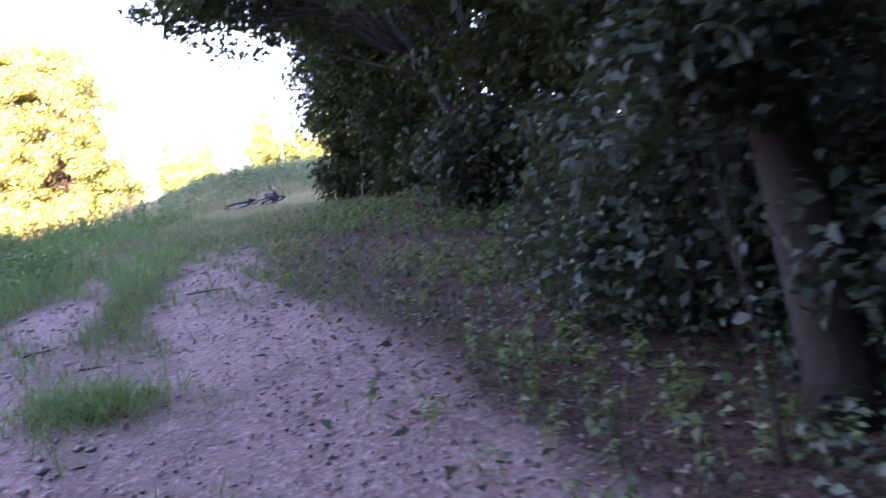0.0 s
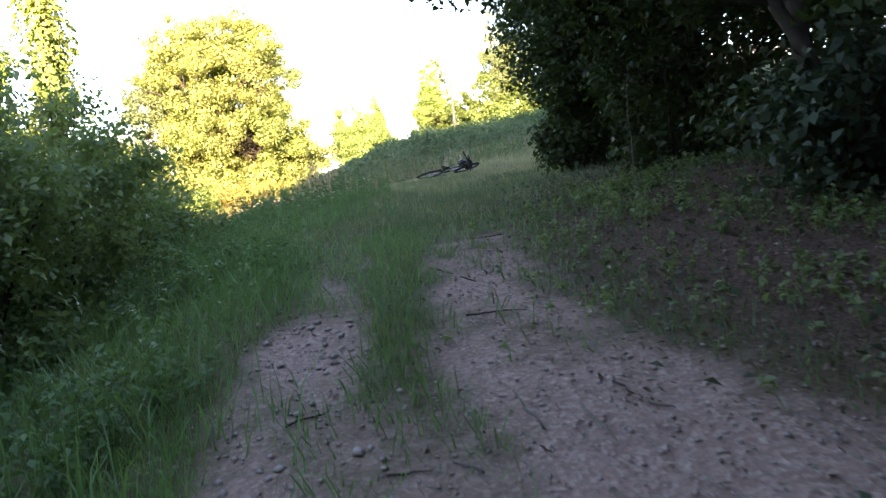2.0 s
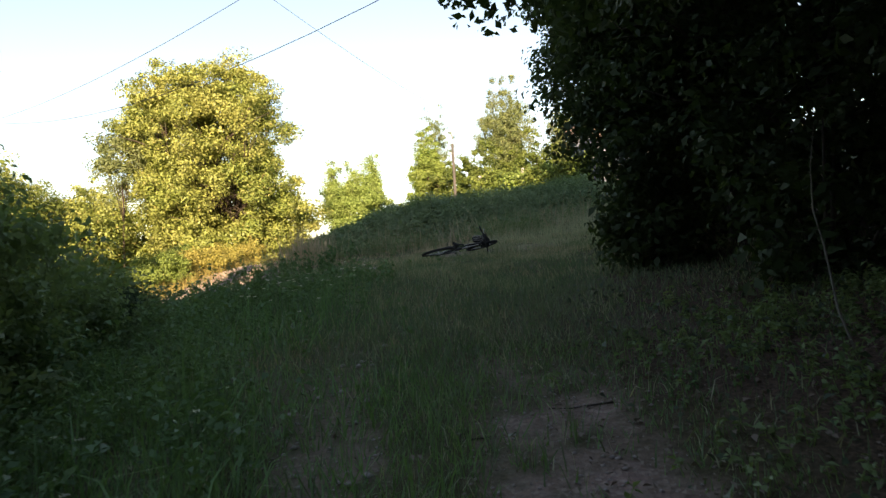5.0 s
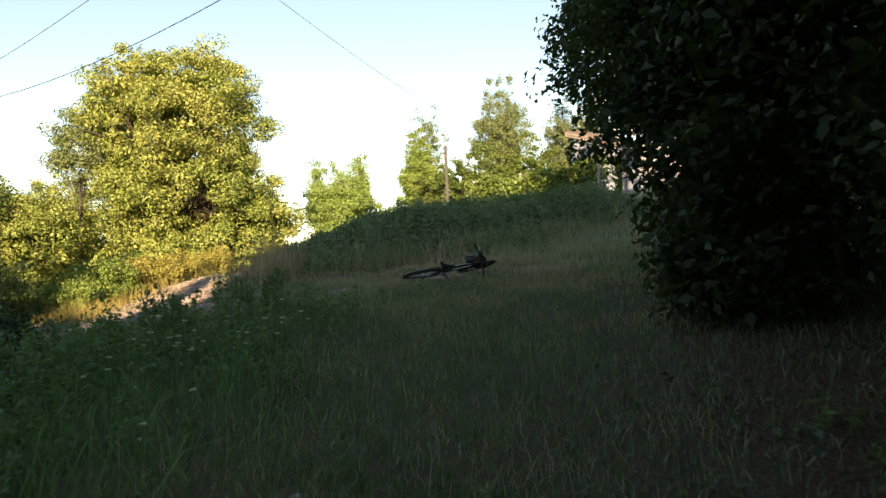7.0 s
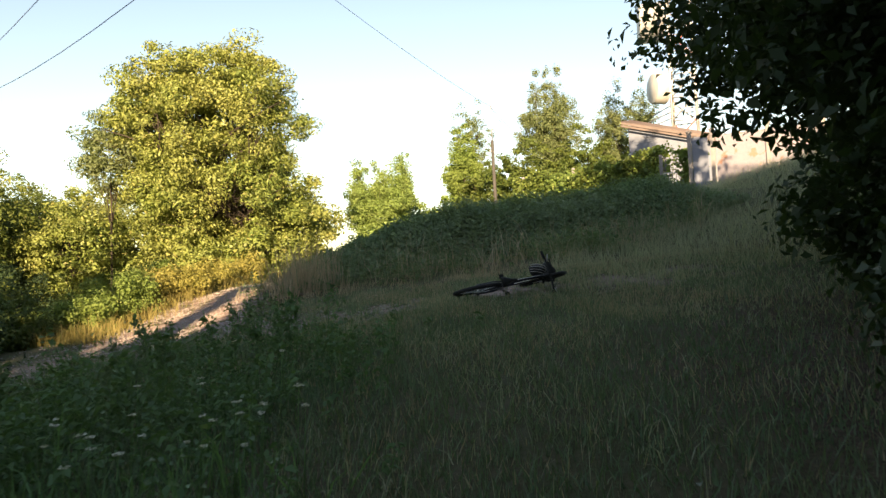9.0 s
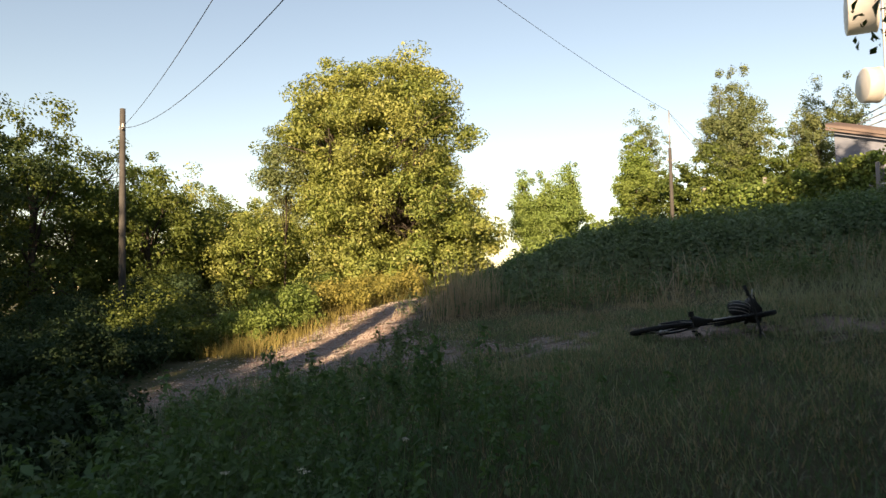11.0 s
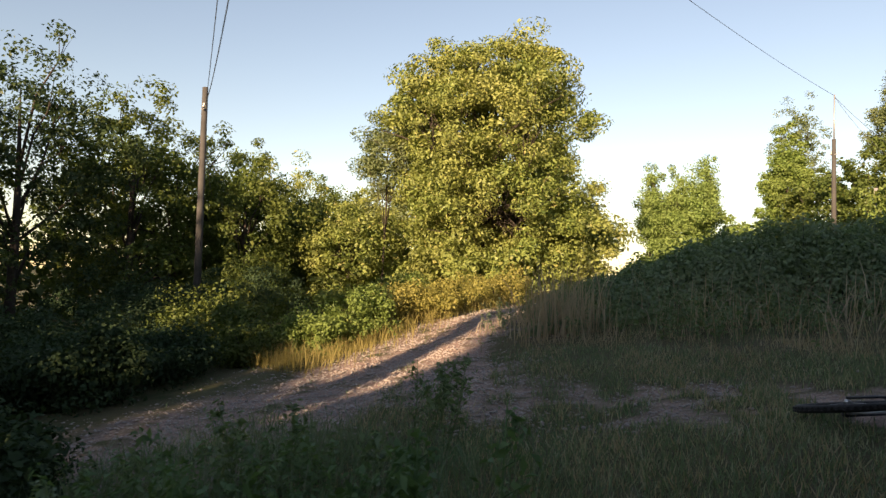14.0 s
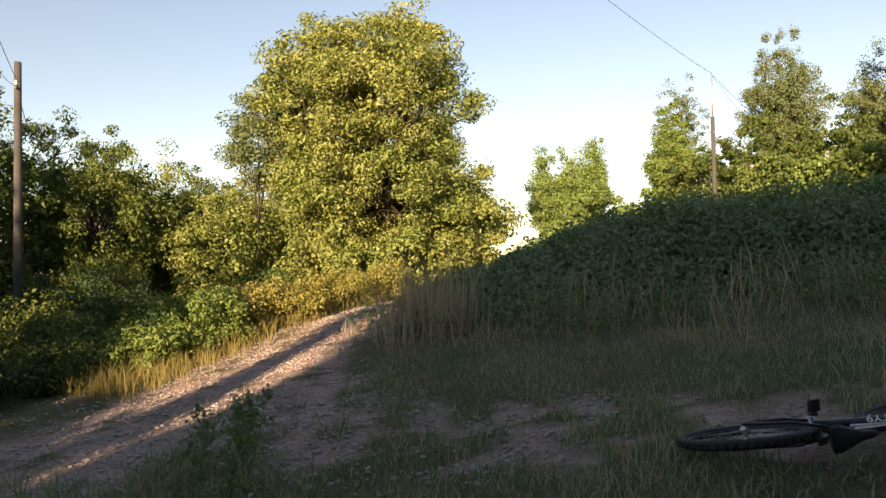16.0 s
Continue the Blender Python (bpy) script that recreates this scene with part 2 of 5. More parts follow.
# render with brick showing through where it has flaked off
FLAKED, nt, p = mat("flaked_render_on_brick")
n1, n2 = noise_tex(nt, 1.6, 8, 0.7), noise_tex(nt, 9, 5)
c = mix(nt, n2, (0.17, 0.16, 0.20), (0.26, 0.245, 0.29))
c = mix(nt, ramp(nt, n1, [(0.56, (0, 0, 0)), (0.60, (1, 1, 1))]), c, (0.26, 0.15, 0.12))
nt.links.new(c, p.inputs["Base Color"])
p.inputs["Roughness"].default_value = 0.88
bump(nt, p, n1, 0.4, 0.02)


# ---- mesh helpers ----
rng = np.random.default_rng(7)


class Geo:
    """Collects vertices and faces for one mesh."""

    def __init__(self):
        self.v, self.f = [], []

    def add(self, v, f):
        k = len(self.v)
        self.v.extend(tuple(p) for p in v)
        self.f.extend(tuple(i + k for i in q) for q in f)

    def tube(self, pts, radii, sides=6, caps=True):
        pts = [Vector(q) for q in pts]
        n, ring = len(pts), []
        up = Vector((0, 0, 1))
        for i, q in enumerate(pts):
            d = (pts[min(i + 1, n - 1)] - pts[max(i - 1, 0)]).normalized()
            a = d.cross(up if abs(d.z) < 0.9 else Vector((1, 0, 0))).normalized()
            b = d.cross(a)
            r = radii[i] if hasattr(radii, "__len__") else radii
            ring += [q + r * (a * math.cos(6.2832 * s / sides) + b * math.sin(6.2832 * s / sides)) for s in range(sides)]
        f = [(i * sides + s, i * sides + (s + 1) % sides, (i + 1) * sides + (s + 1) % sides, (i + 1) * sides + s) for i in range(n - 1) for s in range(sides)]
        if caps:
            f += [tuple(range(sides - 1, -1, -1)), tuple((n - 1) * sides + s for s in range(sides))]
        self.add(ring, f)

    def box(self, lo, hi, m=None):
        c = [Vector((x, y, z)) for z in (lo[2], hi[2]) for y in (lo[1], hi[1]) for x in (lo[0], hi[0])]
        if m:
            c = [m @ q for q in c]
        self.add(c, [(0, 2, 3, 1), (4, 5, 7, 6), (0, 1, 5, 4), (2, 6, 7, 3), (0, 4, 6, 2), (1, 3, 7, 5)])

    def lathe(self, profile, sides=16, m=None):
        v = [Vector((r * math.cos(6.2832 * s / sides), r * math.sin(6.2832 * s / sides), z)) for r, z in profile for s in range(sides)]
        if m:
            v = [m @ q for q in v]
        n = len(profile)
        self.add(v, [(i * sides + s, i * sides + (s + 1) % sides, (i + 1) * sides + (s + 1) % sides, (i + 1) * sides + s) for i in range(n - 1) for s in range(sides)])

    def torus(self, big, small, m, n=40, k=8):
        v = [m @ Vector(((big + small * math.cos(6.2832 * j / k)) * math.cos(6.2832 * i / n), (big + small * math.cos(6.2832 * j / k)) * math.sin(6.2832 * i / n), small * math.sin(6.2832 * j / k))) for i in range(n) for j in range(k)]
        self.add(v, [(i * k + j, ((i + 1) % n) * k + j, ((i + 1) % n) * k + (j + 1) % k, i * k + (j + 1) % k) for i in range(n) for j in range(k)])

    def mesh(self, name, material, smooth=True):
        me = bpy.data.meshes.new(name)
        me.from_pydata(self.v, [], self.f)
        me.materials.append(material)
        if smooth:
            me.shade_smooth()
        return me


def part(name, geo, material, parent, label="", smooth=True):
    ob = new(name, geo.mesh(name, material, smooth))
    ob.parent = parent
    if label:
        tagged(ob, label)
    return ob


def thing(name, place, label, category, group="", kind="", turn=0.0):
    ob = new(name)
    ob.empty_display_size = 0.2
    ob.location = place
    ob.rotation_euler = (0, 0, radians(turn))
    return tagged(ob, label, category, group, kind)


def fast_mesh(name, verts, sizes, material, corners=None):
    """A mesh of many small faces: sizes the corners of each face, corners their vertices (in order if not given)."""
    sizes = np.asarray(sizes, np.int32)
    me = bpy.data.meshes.new(name)
    corners = np.arange(len(verts), dtype=np.int32) if corners is None else np.asarray(corners, np.int32).ravel()
    me.vertices.add(len(verts))
    me.vertices.foreach_set("co", np.ascontiguousarray(verts, np.float32).ravel())
    me.loops.add(len(corners))
    me.loops.foreach_set("vertex_index", corners)
    me.polygons.add(len(sizes))
    me.polygons.foreach_set("loop_start", (np.cumsum(sizes) - sizes).astype(np.int32))
    me.materials.append(material)
    me.update(calc_edges=True)
    return me


def unit(v):
    return v / np.maximum(np.linalg.norm(v, axis=-1, keepdims=True), 1e-6)


def leaves(points, normals, size, slim=0.55, spread=0.35, fold=0.18):
    """Folded pointed leaves, four corners each."""
    n = len(points)
    nrm = unit(normals)
    d = unit(np.cross(nrm, rng.normal(size=(n, 3))))
    d[:, 2] -= 0.25
    d = unit(d)
    side = unit(np.cross(d, nrm))
    nrm = np.cross(side, d)
    s = (size * (1 + spread * rng.normal(size=n)).clip(0.35, 1.9))[:, None]
    v = np.empty((n, 4, 3))
    v[:, 0] = points - d * s * 0.5
    v[:, 1] = points + side * s * slim * 0.5 + nrm * s * fold - d * s * 0.05
    v[:, 2] = points + d * s * 0.5
    v[:, 3] = points - side * s * slim * 0.5 + nrm * s * fold - d * s * 0.05
    return v.reshape(-1, 3)


def clumps_in(centre, radii, n, shell=0.55):
    d = unit(rng.normal(size=(n, 3)))
    r = (shell + (1 - shell) * rng.random(n))[:, None]
    lump = 1 + 0.16 * np.sin(d[:, :1] * 5 + centre[0]) * np.sin(d[:, 1:2] * 4 + centre[1]) + 0.12 * np.sin(d[:, 2:] * 7)
    return np.array(centre) + d * r * lump * np.array(radii)


def foliage(clumps, clump_r, per, size, flat=0.65, slim=0.55, up=0.45, outward=0.8):
    k = len(clumps)
    n = k * per
    c = np.repeat(clumps, per, axis=0)
    rad = np.repeat(clump_r * (0.6 + 0.8 * rng.random(k)), per)[:, None]
    d = unit(rng.normal(size=(n, 3)))
    p = c + d * rad * (rng.random((n, 1)) ** 0.45) * np.array((1, 1, flat))
    nrm = outward * d + np.array((0, 0, up)) + 0.5 * rng.normal(size=(n, 3))
    return leaves(p, nrm, size, slim)


def tree(name, x, y, height, crown_z, radii, n_clumps, per, clump_r, size, leaf, label, trunk_r=0.15, lean=(0, 0), group="", bark=BARK, flat=0.65, slim=0.55, limbs=9, shell=0.5, category="tree", shift=(0, 0), hole=None):
    """A tree at x, y: a tapered trunk, limbs that reach into the crown, and a crown of clumped leaves."""
    z = gz(x, y)
    ob = thing(name, (x, y, z - 0.05), label, category, group)
    c = np.array((lean[0] + shift[0], lean[1] + shift[1], crown_z))
    cl = clumps_in(c, radii, n_clumps, shell)
    cl = cl[cl[:, 2] > 0.25]
    if hole:
        cl = cl[np.linalg.norm(cl + np.array((x, y, z)) - np.array(hole[:3]), axis=1) > hole[3]]
    top = Vector((lean[0], lean[1], min(height * 0.82, crown_z + radii[2] * 0.6)))
    spine = [Vector((top.x * s ** 1.4 + 0.06 * math.sin(5 * s + x), top.y * s ** 1.4 + 0.06 * math.cos(4 * s + y), top.z * s)) for s in (0, 0.03, 0.15, 0.35, 0.55, 0.78, 1)]
    g = Geo()
    g.tube(spine, [trunk_r * k for k in (1.5, 1.2, 1.0, 0.85, 0.65, 0.4, 0.12)], 9)
    part("trunk", g, bark, ob)
    g = Geo()
    pick = rng.permutation(len(cl))[:limbs]
    for i in pick:
        end = Vector(cl[i])
        s = min(0.75, max(0.18, 0.55 * end.z / max(top.z, 0.1)))
        start = spine[0].lerp(spine[-1], s)
        for a, b in zip(spine, spine[1:]):
            if a.z <= top.z * s <= b.z:
                start = a.lerp(b, (top.z * s - a.z) / (b.z - a.z))
        m1 = start.lerp(end, 0.4) + Vector((0, 0, 0.08 * height * rng.random()))
        m2 = start.lerp(end, 0.75) + Vector(rng.normal(size=3) * 0.05 * height * 0.3)
        r = trunk_r * 0.33
        g.tube([start, m1, m2, end], [r, r * 0.7, r * 0.42, r * 0.12], 5)
        for _ in range(2):
            tip = end + Vector(rng.normal(size=3) * clump_r * 0.8)
            g.tube([m2, m2.lerp(tip, 0.6) + Vector((0, 0, 0.05)), tip], [r * 0.35, r * 0.2, r * 0.06], 4)
    part("branching", g, bark, ob)
    me = fast_mesh("crown", foliage(cl, clump_r, per, size, flat, slim), np.full(len(cl) * per, 4), leaf)
    crown = new("crown", me)
    crown.parent = ob
    return ob


def bush(name, x, y, radii, n_clumps, per, clump_r, size, leaf, label, lift=0.0, group="", category="bush", stems=6, shell=0.45, flat=0.75):
    """A many-stemmed bush whose leaves reach down to the ground."""
    z = gz(x, y)
    ob = thing(name, (x, y, z - 0.03), label, category, group)
    c = np.array((0, 0, lift + radii[2] * 0.5))
    cl = clumps_in(c, np.array(radii) * (1, 1, 0.62), n_clumps, shell)
    cl[:, 2] = np.abs(cl[:, 2]) + 0.08
    cl[:, 2] += ground(cl[:, 0] + x, cl[:, 1] + y) - z
    g = Geo()
    for i in rng.permutation(len(cl))[:stems]:
        end = Vector(cl[i])
        foot = Vector((end.x * 0.25, end.y * 0.25, gz(x + end.x * 0.25, y + end.y * 0.25) - z - 0.02))
        g.tube([foot, foot.lerp(end, 0.5) + Vector((0, 0, 0.15)), end], [0.03, 0.02, 0.006], 5)
    part("stem_frame", g, BARK, ob)
    crown = new("foliage", fast_mesh("foliage", foliage(cl, clump_r, per, size, flat), np.full(len(cl) * per, 4), leaf))
    crown.parent = ob
    return ob


def blades(name, xs, ys, height, width, lean, material, label, droop=0.5, lift=0.0):
    """Grass: curved blades of two sections, rooted on the ground."""
    n = len(xs)
    root = np.stack([xs, ys, ground(xs, ys) - 0.02 + lift], 1)
    h = (height * (1 + 0.35 * rng.normal(size=n)).clip(0.3, 2.0))[:, None]
    a = rng.random(n) * 6.2832
    d = np.stack([np.cos(a), np.sin(a), np.zeros(n)], 1)
    b = rng.random(n) * 6.2832
    s = np.stack([np.cos(b), np.sin(b), np.zeros(n)], 1) * (width * (0.6 + 0.8 * rng.random(n)))[:, None] * 0.5
    up = np.array((0, 0, 1.0))
    ln = (lean * rng.random(n))[:, None]
    m = root + up * h * 0.55 + d * h * ln * 0.35
    t = root + up * h * (1 - droop * ln * 0.6) + d * h * ln
    v = np.empty((n, 5, 3))
    v[:, 0], v[:, 1], v[:, 2], v[:, 3], v[:, 4] = root - s, root + s, m + s * 0.75, m - s * 0.75, t
    corners = np.array([0, 1, 2, 3, 3, 2, 4]) + 5 * np.arange(n)[:, None]
    ob = new(name, fast_mesh(name, v.reshape(-1, 3), np.tile([4, 3], n), material, corners))
    return tagged(ob, label, "grass", kind="stuff")


def short_grass(name, xs, ys, height, width, material, label):
    """Short turf: one narrow leaning triangle a blade."""
    n = len(xs)
    root = np.stack([xs, ys, ground(xs, ys) - 0.012], 1)
    a, b = rng.random(n) * 6.2832, rng.random(n) * 6.2832
    s = np.stack([np.cos(a), np.sin(a), np.zeros(n)], 1) * (width * (0.5 + rng.random(n)))[:, None] * 0.5
    h = height * (0.4 + 1.2 * rng.random(n))
    tip = root + np.stack([np.cos(b) * h * 0.8 * rng.random(n), np.sin(b) * h * 0.8 * rng.random(n), h], 1)
    v = np.stack([root - s, root + s, tip], 1)
    return tagged(new(name, fast_mesh(name, v.reshape(-1, 3), np.full(n, 3), material)), label, "grass", kind="stuff")


def scatter(n, x0, x1, y0, y1, keep):
    x = rng.uniform(x0, x1, n)
    y = rng.uniform(y0, y1, n)
    k = keep(x, y) > rng.random(n)
    return x[k], y[k]


# ---- ground ----
def axis(lo, hi, step, far):
    core = list(np.arange(lo, hi + 1e-6, step))
    a, b, s = [], [], step
    p0, p1 = lo, hi
    while p1 < far:
        s *= 1.35
        p1 += s
        p0 -= s
        b.append(p1)
        a.append(p0)
    return np.array(a[::-1] + core + b)


gx, gy = axis(-26, 7, 0.22, 1800), axis(-2, 34, 0.22, 1800)
X, Y = np.meshgrid(gx, gy)
Z = ground(X, Y)
mask = gravel_mask(X, Y)
Z = Z - 0.05 * mask + 0.012 * wobble(X, Y, 5)
nx, ny = len(gx), len(gy)
ii, jj = np.meshgrid(np.arange(nx - 1), np.arange(ny - 1))
q = (jj * nx + ii).ravel()
faces = np.stack([q, q + 1, q + nx + 1, q + nx], 1)
gm = bpy.data.meshes.new("ground")
gm.from_pydata(np.stack([X.ravel(), Y.ravel(), Z.ravel()], 1).tolist(), [], faces.tolist())
gm.attributes.new("gravel", "FLOAT", "POINT").data.foreach_set("value", mask.ravel().astype(np.float32))
under = band(X - line_x(Y) + 0.35 * wobble(X, Y, 1.1), 1.9, 40, 0.25) * band(Y, -20, 17, 1.5)
gm.attributes.new("mould", "FLOAT", "POINT").data.foreach_set("value", under.ravel().astype(np.float32))
gm.materials.append(GROUND)
gm.shade_smooth()
tagged(new("ground", gm), "rough sloping meadow ground with a bare gravel track", "ground", kind="structure")

# ---- the great tree across the drive ----
HOLLOW = (-23.4, 31.0, 6.9, 1.15)
WALNUT_LABEL = "great round walnut tree with yellow-green sunlit foliage down to the ground"
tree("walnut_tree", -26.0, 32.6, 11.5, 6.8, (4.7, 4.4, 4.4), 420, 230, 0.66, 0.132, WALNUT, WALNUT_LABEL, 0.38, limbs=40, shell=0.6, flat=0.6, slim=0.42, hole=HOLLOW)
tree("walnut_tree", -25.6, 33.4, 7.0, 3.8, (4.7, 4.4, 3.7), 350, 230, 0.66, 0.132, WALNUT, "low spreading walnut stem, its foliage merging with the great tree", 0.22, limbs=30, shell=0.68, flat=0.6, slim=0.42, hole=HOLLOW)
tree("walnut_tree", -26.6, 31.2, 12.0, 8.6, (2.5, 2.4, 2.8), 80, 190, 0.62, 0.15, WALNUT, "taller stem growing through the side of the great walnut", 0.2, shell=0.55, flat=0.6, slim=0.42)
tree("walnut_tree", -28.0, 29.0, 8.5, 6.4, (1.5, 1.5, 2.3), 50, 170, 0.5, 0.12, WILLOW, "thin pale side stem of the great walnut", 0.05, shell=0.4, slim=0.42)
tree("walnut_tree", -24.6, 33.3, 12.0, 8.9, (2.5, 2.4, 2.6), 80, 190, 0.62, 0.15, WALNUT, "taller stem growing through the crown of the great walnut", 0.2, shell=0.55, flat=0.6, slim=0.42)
g = Geo()
hc = Vector(HOLLOW[:3])
for k in range(44):
    st = hc + Vector((-1.5, 1.3, -0.6)) + Vector(rng.normal(size=3) * 0.3)
    tip = hc + Vector(rng.normal(size=3) * 0.75) + Vector((0.35, -0.3, 0.1))
    g.tube([st, st.lerp(tip, 0.5) + Vector((0, 0, 0.3)), tip + Vector((0, 0, -0.15))], [0.035, 0.02, 0.006], 4)
tagged(new("dead_branch", g.mesh("dead_branch", BARK)), "tangle of bare dead twigs in the walnut's hollow", "branch", kind="stuff")
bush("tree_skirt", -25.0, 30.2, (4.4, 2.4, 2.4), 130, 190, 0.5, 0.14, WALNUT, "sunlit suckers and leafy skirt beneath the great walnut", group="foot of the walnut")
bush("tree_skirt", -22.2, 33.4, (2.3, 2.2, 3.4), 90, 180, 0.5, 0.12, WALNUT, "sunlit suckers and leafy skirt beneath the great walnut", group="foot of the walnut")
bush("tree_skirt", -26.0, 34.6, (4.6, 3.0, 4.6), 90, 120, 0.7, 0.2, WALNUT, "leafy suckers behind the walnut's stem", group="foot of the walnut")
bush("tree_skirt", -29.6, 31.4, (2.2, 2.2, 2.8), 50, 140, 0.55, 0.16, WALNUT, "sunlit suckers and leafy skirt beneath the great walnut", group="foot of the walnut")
for x, y, r, h in ((-19.6, 36.6, 1.8, 1.6), (-18.6, 40.0, 2.2, 1.8), (-22.0, 41.0, 2.4, 1.8), (-25.0, 44.0, 2.6, 2.2)):
    bush("far_bush", x, y, (r, r, h), 36, 120, 0.5, 0.16, MAPLE, "low green bush beyond the bend of the drive", group="bushes beyond the bend")

# ---- woods beyond the drive ----
for x, y, h, r, m in ((-30.5, 16.6, 9.6, 3.6, WOODS), (-31.6, 20.4, 8.4, 2.8, THICKET), (-33.5, 22.6, 8.2, 3.0, THICKET), (-35, 26.0, 7.4, 3.0, THICKET), (-38, 30, 7.6, 3.0, WALNUT), (-33, 29.5, 5.6, 2.6, THICKET), (-41, 34, 7.4, 3.2, THICKET), (-33, 13.0, 9.4, 3.4, WOODS), (-40, 22, 8.0, 3.4, THICKET), (-28.2, 13.4, 9.0, 2.8, THICKET), (-31.2, 24.6, 6.2, 2.4, THICKET), (-32.2, 31.6, 5.4, 2.6, WALNUT), (-29.5, 28.4, 4.6, 2.0, WALNUT), (-36.5, 34.5, 6.8, 2.8, WALNUT)):
    tree("deciduous_tree", x, y, h, h * 0.55, (r, r, h * 0.47), 190, 100, 0.5, 0.125, m, "leafy deciduous tree in the wood edge, its top in evening sun", 0.16, group="wood beyond the drive", limbs=14, flat=0.75, shell=0.55)

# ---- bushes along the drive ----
# Most of these take the bramble green darkened to stand for shade.
for x, y, r, h, m in ((-23.6, 20.6, 2.6, 1.7, BRAMBLE_SHADED), (-26.5, 18.4, 2.2, 1.8, BRAMBLE_SHADED), (-21.2, 16.6, 2.2, 1.0, BRAMBLE_SHADED), (-24.2, 15.0, 2.4, 1.2, BRAMBLE_SHADED), (-19.0, 15.0, 1.6, 0.8, BRAMBLE_SHADED), (-27.0, 22.6, 2.2, 2.2, THICKET), (-20.2, 18.6, 1.5, 1.3, THICKET), (-18.3, 17.0, 1.0, 0.7, BRAMBLE_SHADED), (-18.0, 14.4, 1.3, 0.7, BRAMBLE_SHADED), (-19.4, 12.6, 1.5, 0.8, BRAMBLE_SHADED), (-17.3, 15.5, 1.0, 0.95, BRAMBLE_SHADED), (-16.6, 13.3, 1.1, 0.95, BRAMBLE_SHADED), (-11.9, 12.9, 0.9, 0.6, BRAMBLE_SHADED), (-12.7, 13.3, 0.9, 0.65, BRAMBLE_SHADED), (-11.3, 12.3, 0.8, 0.5, BRAMBLE_SHADED), (-17.6, 11.4, 1.4, 1.1, BRAMBLE_SHADED)):
    bush("bramble_bush", x, y, (r, r * 0.9, h), 80, 170, 0.36, 0.07, m, "bramble bush beside the gravel drive, mostly in shade-darkened green", group="bushes beside the drive")
for x, y, r, h, m in ((-18.3, 21.0, 0.9, 1.2, VINE), (-19.0, 22.6, 1.0, 0.9, GOLD_LEAF), (-19.6, 25.2, 1.2, 0.8, GOLD_LEAF), (-18.1, 19.9, 0.7, 0.8, VINE), (-18.7, 23.8, 0.8, 0.7, GOLD_LEAF), (-20.0, 27.4, 1.2, 0.8, GOLD_LEAF), (-20.2, 23.9, 1.1, 1.0, VINE), (-18.6, 18.7, 0.7, 0.7, THICKET)):
    bush("weed_bush", x, y, (r, r, h), 50, 190, 0.3, 0.06, m, "yellow-green weedy bush lit by low sun" if m is VINE else "golden dry weedy bush lit by low sun", group="sunlit weeds beside the drive")

# ---- bramble bank behind the bicycle ----
def bank(name, a, b, half, height, n, size, m, label, fall=0.0, dense=0.35, taper=9.0, ragged=1.0, ease=0.5):
    """A long mound of leaves from a to b."""
    a, b = np.array(a), np.array(b)
    d = unit(b - a)
    s = np.array((-d[1], d[0]))
    t, w = rng.random(n), rng.normal(size=n).clip(-1.6, 1.6) / 1.6
    xy = a + np.outer(t, b - a) + np.outer(w * half, s)
    ends = np.minimum(1, np.minimum(t * taper, (1 - t) * 9) + 0.12) ** ease
    top = height * (1 + fall * (0.5 - t)) * ends * np.clip(1 - 0.93 * np.abs(w) ** 2.4, 0.05, 1) * (1 + ragged * (0.22 * wobble(xy[:, 0], xy[:, 1], 1.4) + 0.18 * wobble(xy[:, 0], xy[:, 1], 4)))
    k = rng.random(n) ** dense
    p = np.stack([xy[:, 0], xy[:, 1], ground(xy[:, 0], xy[:, 1]) + top * k + (0.05 + 0.035 * (height < 3)) * rng.normal(size=n)], 1)
    nrm = np.stack([s[0] * w, s[1] * w, np.full(n, 0.9)], 1) + 0.55 * rng.normal(size=(n, 3))
    base = thing(name, (a[0], a[1], gz(a[0], a[1])), label, "hedge")
    me = fast_mesh("leaves", leaves(p - np.array(base.location), nrm, size, 0.7), np.full(n, 4), m)
    new("foliage", me).parent = base
    g = Geo()
    for i in rng.permutation(n)[:60]:
        tip = Vector(p[i]) - base.location
        foot = Vector((tip.x, tip.y, gz(p[i][0], p[i][1]) - base.location.z - 0.03))
        g.tube([foot + Vector((0.2, 0, 0)), foot.lerp(tip, 0.6), tip], [0.012, 0.01, 0.004], 4)
    tagged(part("cane_tangle", g, BARK, base), kind="stuff")
    return base


bank("bramble_bank", (-15.4, 23.9), (-5.2, 30.4), 2.4, 1.36, 120000, 0.066, BRAMBLE, "broad bank of dark green brambles across the rise", 0.42, taper=2.4, ragged=0.7, ease=0.95)
bank("bramble_bank", (-14.0, 27.6), (-7.2, 34.0), 2.2, 0.9, 15000, 0.14, BRAMBLE, "second row of brambles behind the first on the rise", 0.3, taper=3.0, ragged=0.6, ease=0.8)

# ---- far trees behind the bank ----
tree("young_maple", -25.6, 47.6, 8.0, 4.4, (2.5, 2.3, 2.9), 340, 140, 0.42, 0.11, MAPLE, "young green maple with pointed leader shoots", 0.12, limbs=12, flat=1.0, shell=0.3)
tree("young_maple", -26.9, 47.0, 7.6, 4.6, (0.8, 0.8, 2.9), 120, 110, 0.3, 0.11, MAPLE, "narrow green shoot of a young maple", 0.08, flat=1.2, shell=0.05)
tree("young_maple", -24.6, 49.2, 8.6, 4.9, (0.8, 0.8, 3.3), 140, 110, 0.3, 0.105, MAPLE, "narrow green shoot of a young maple", 0.08, flat=1.2, shell=0.05)
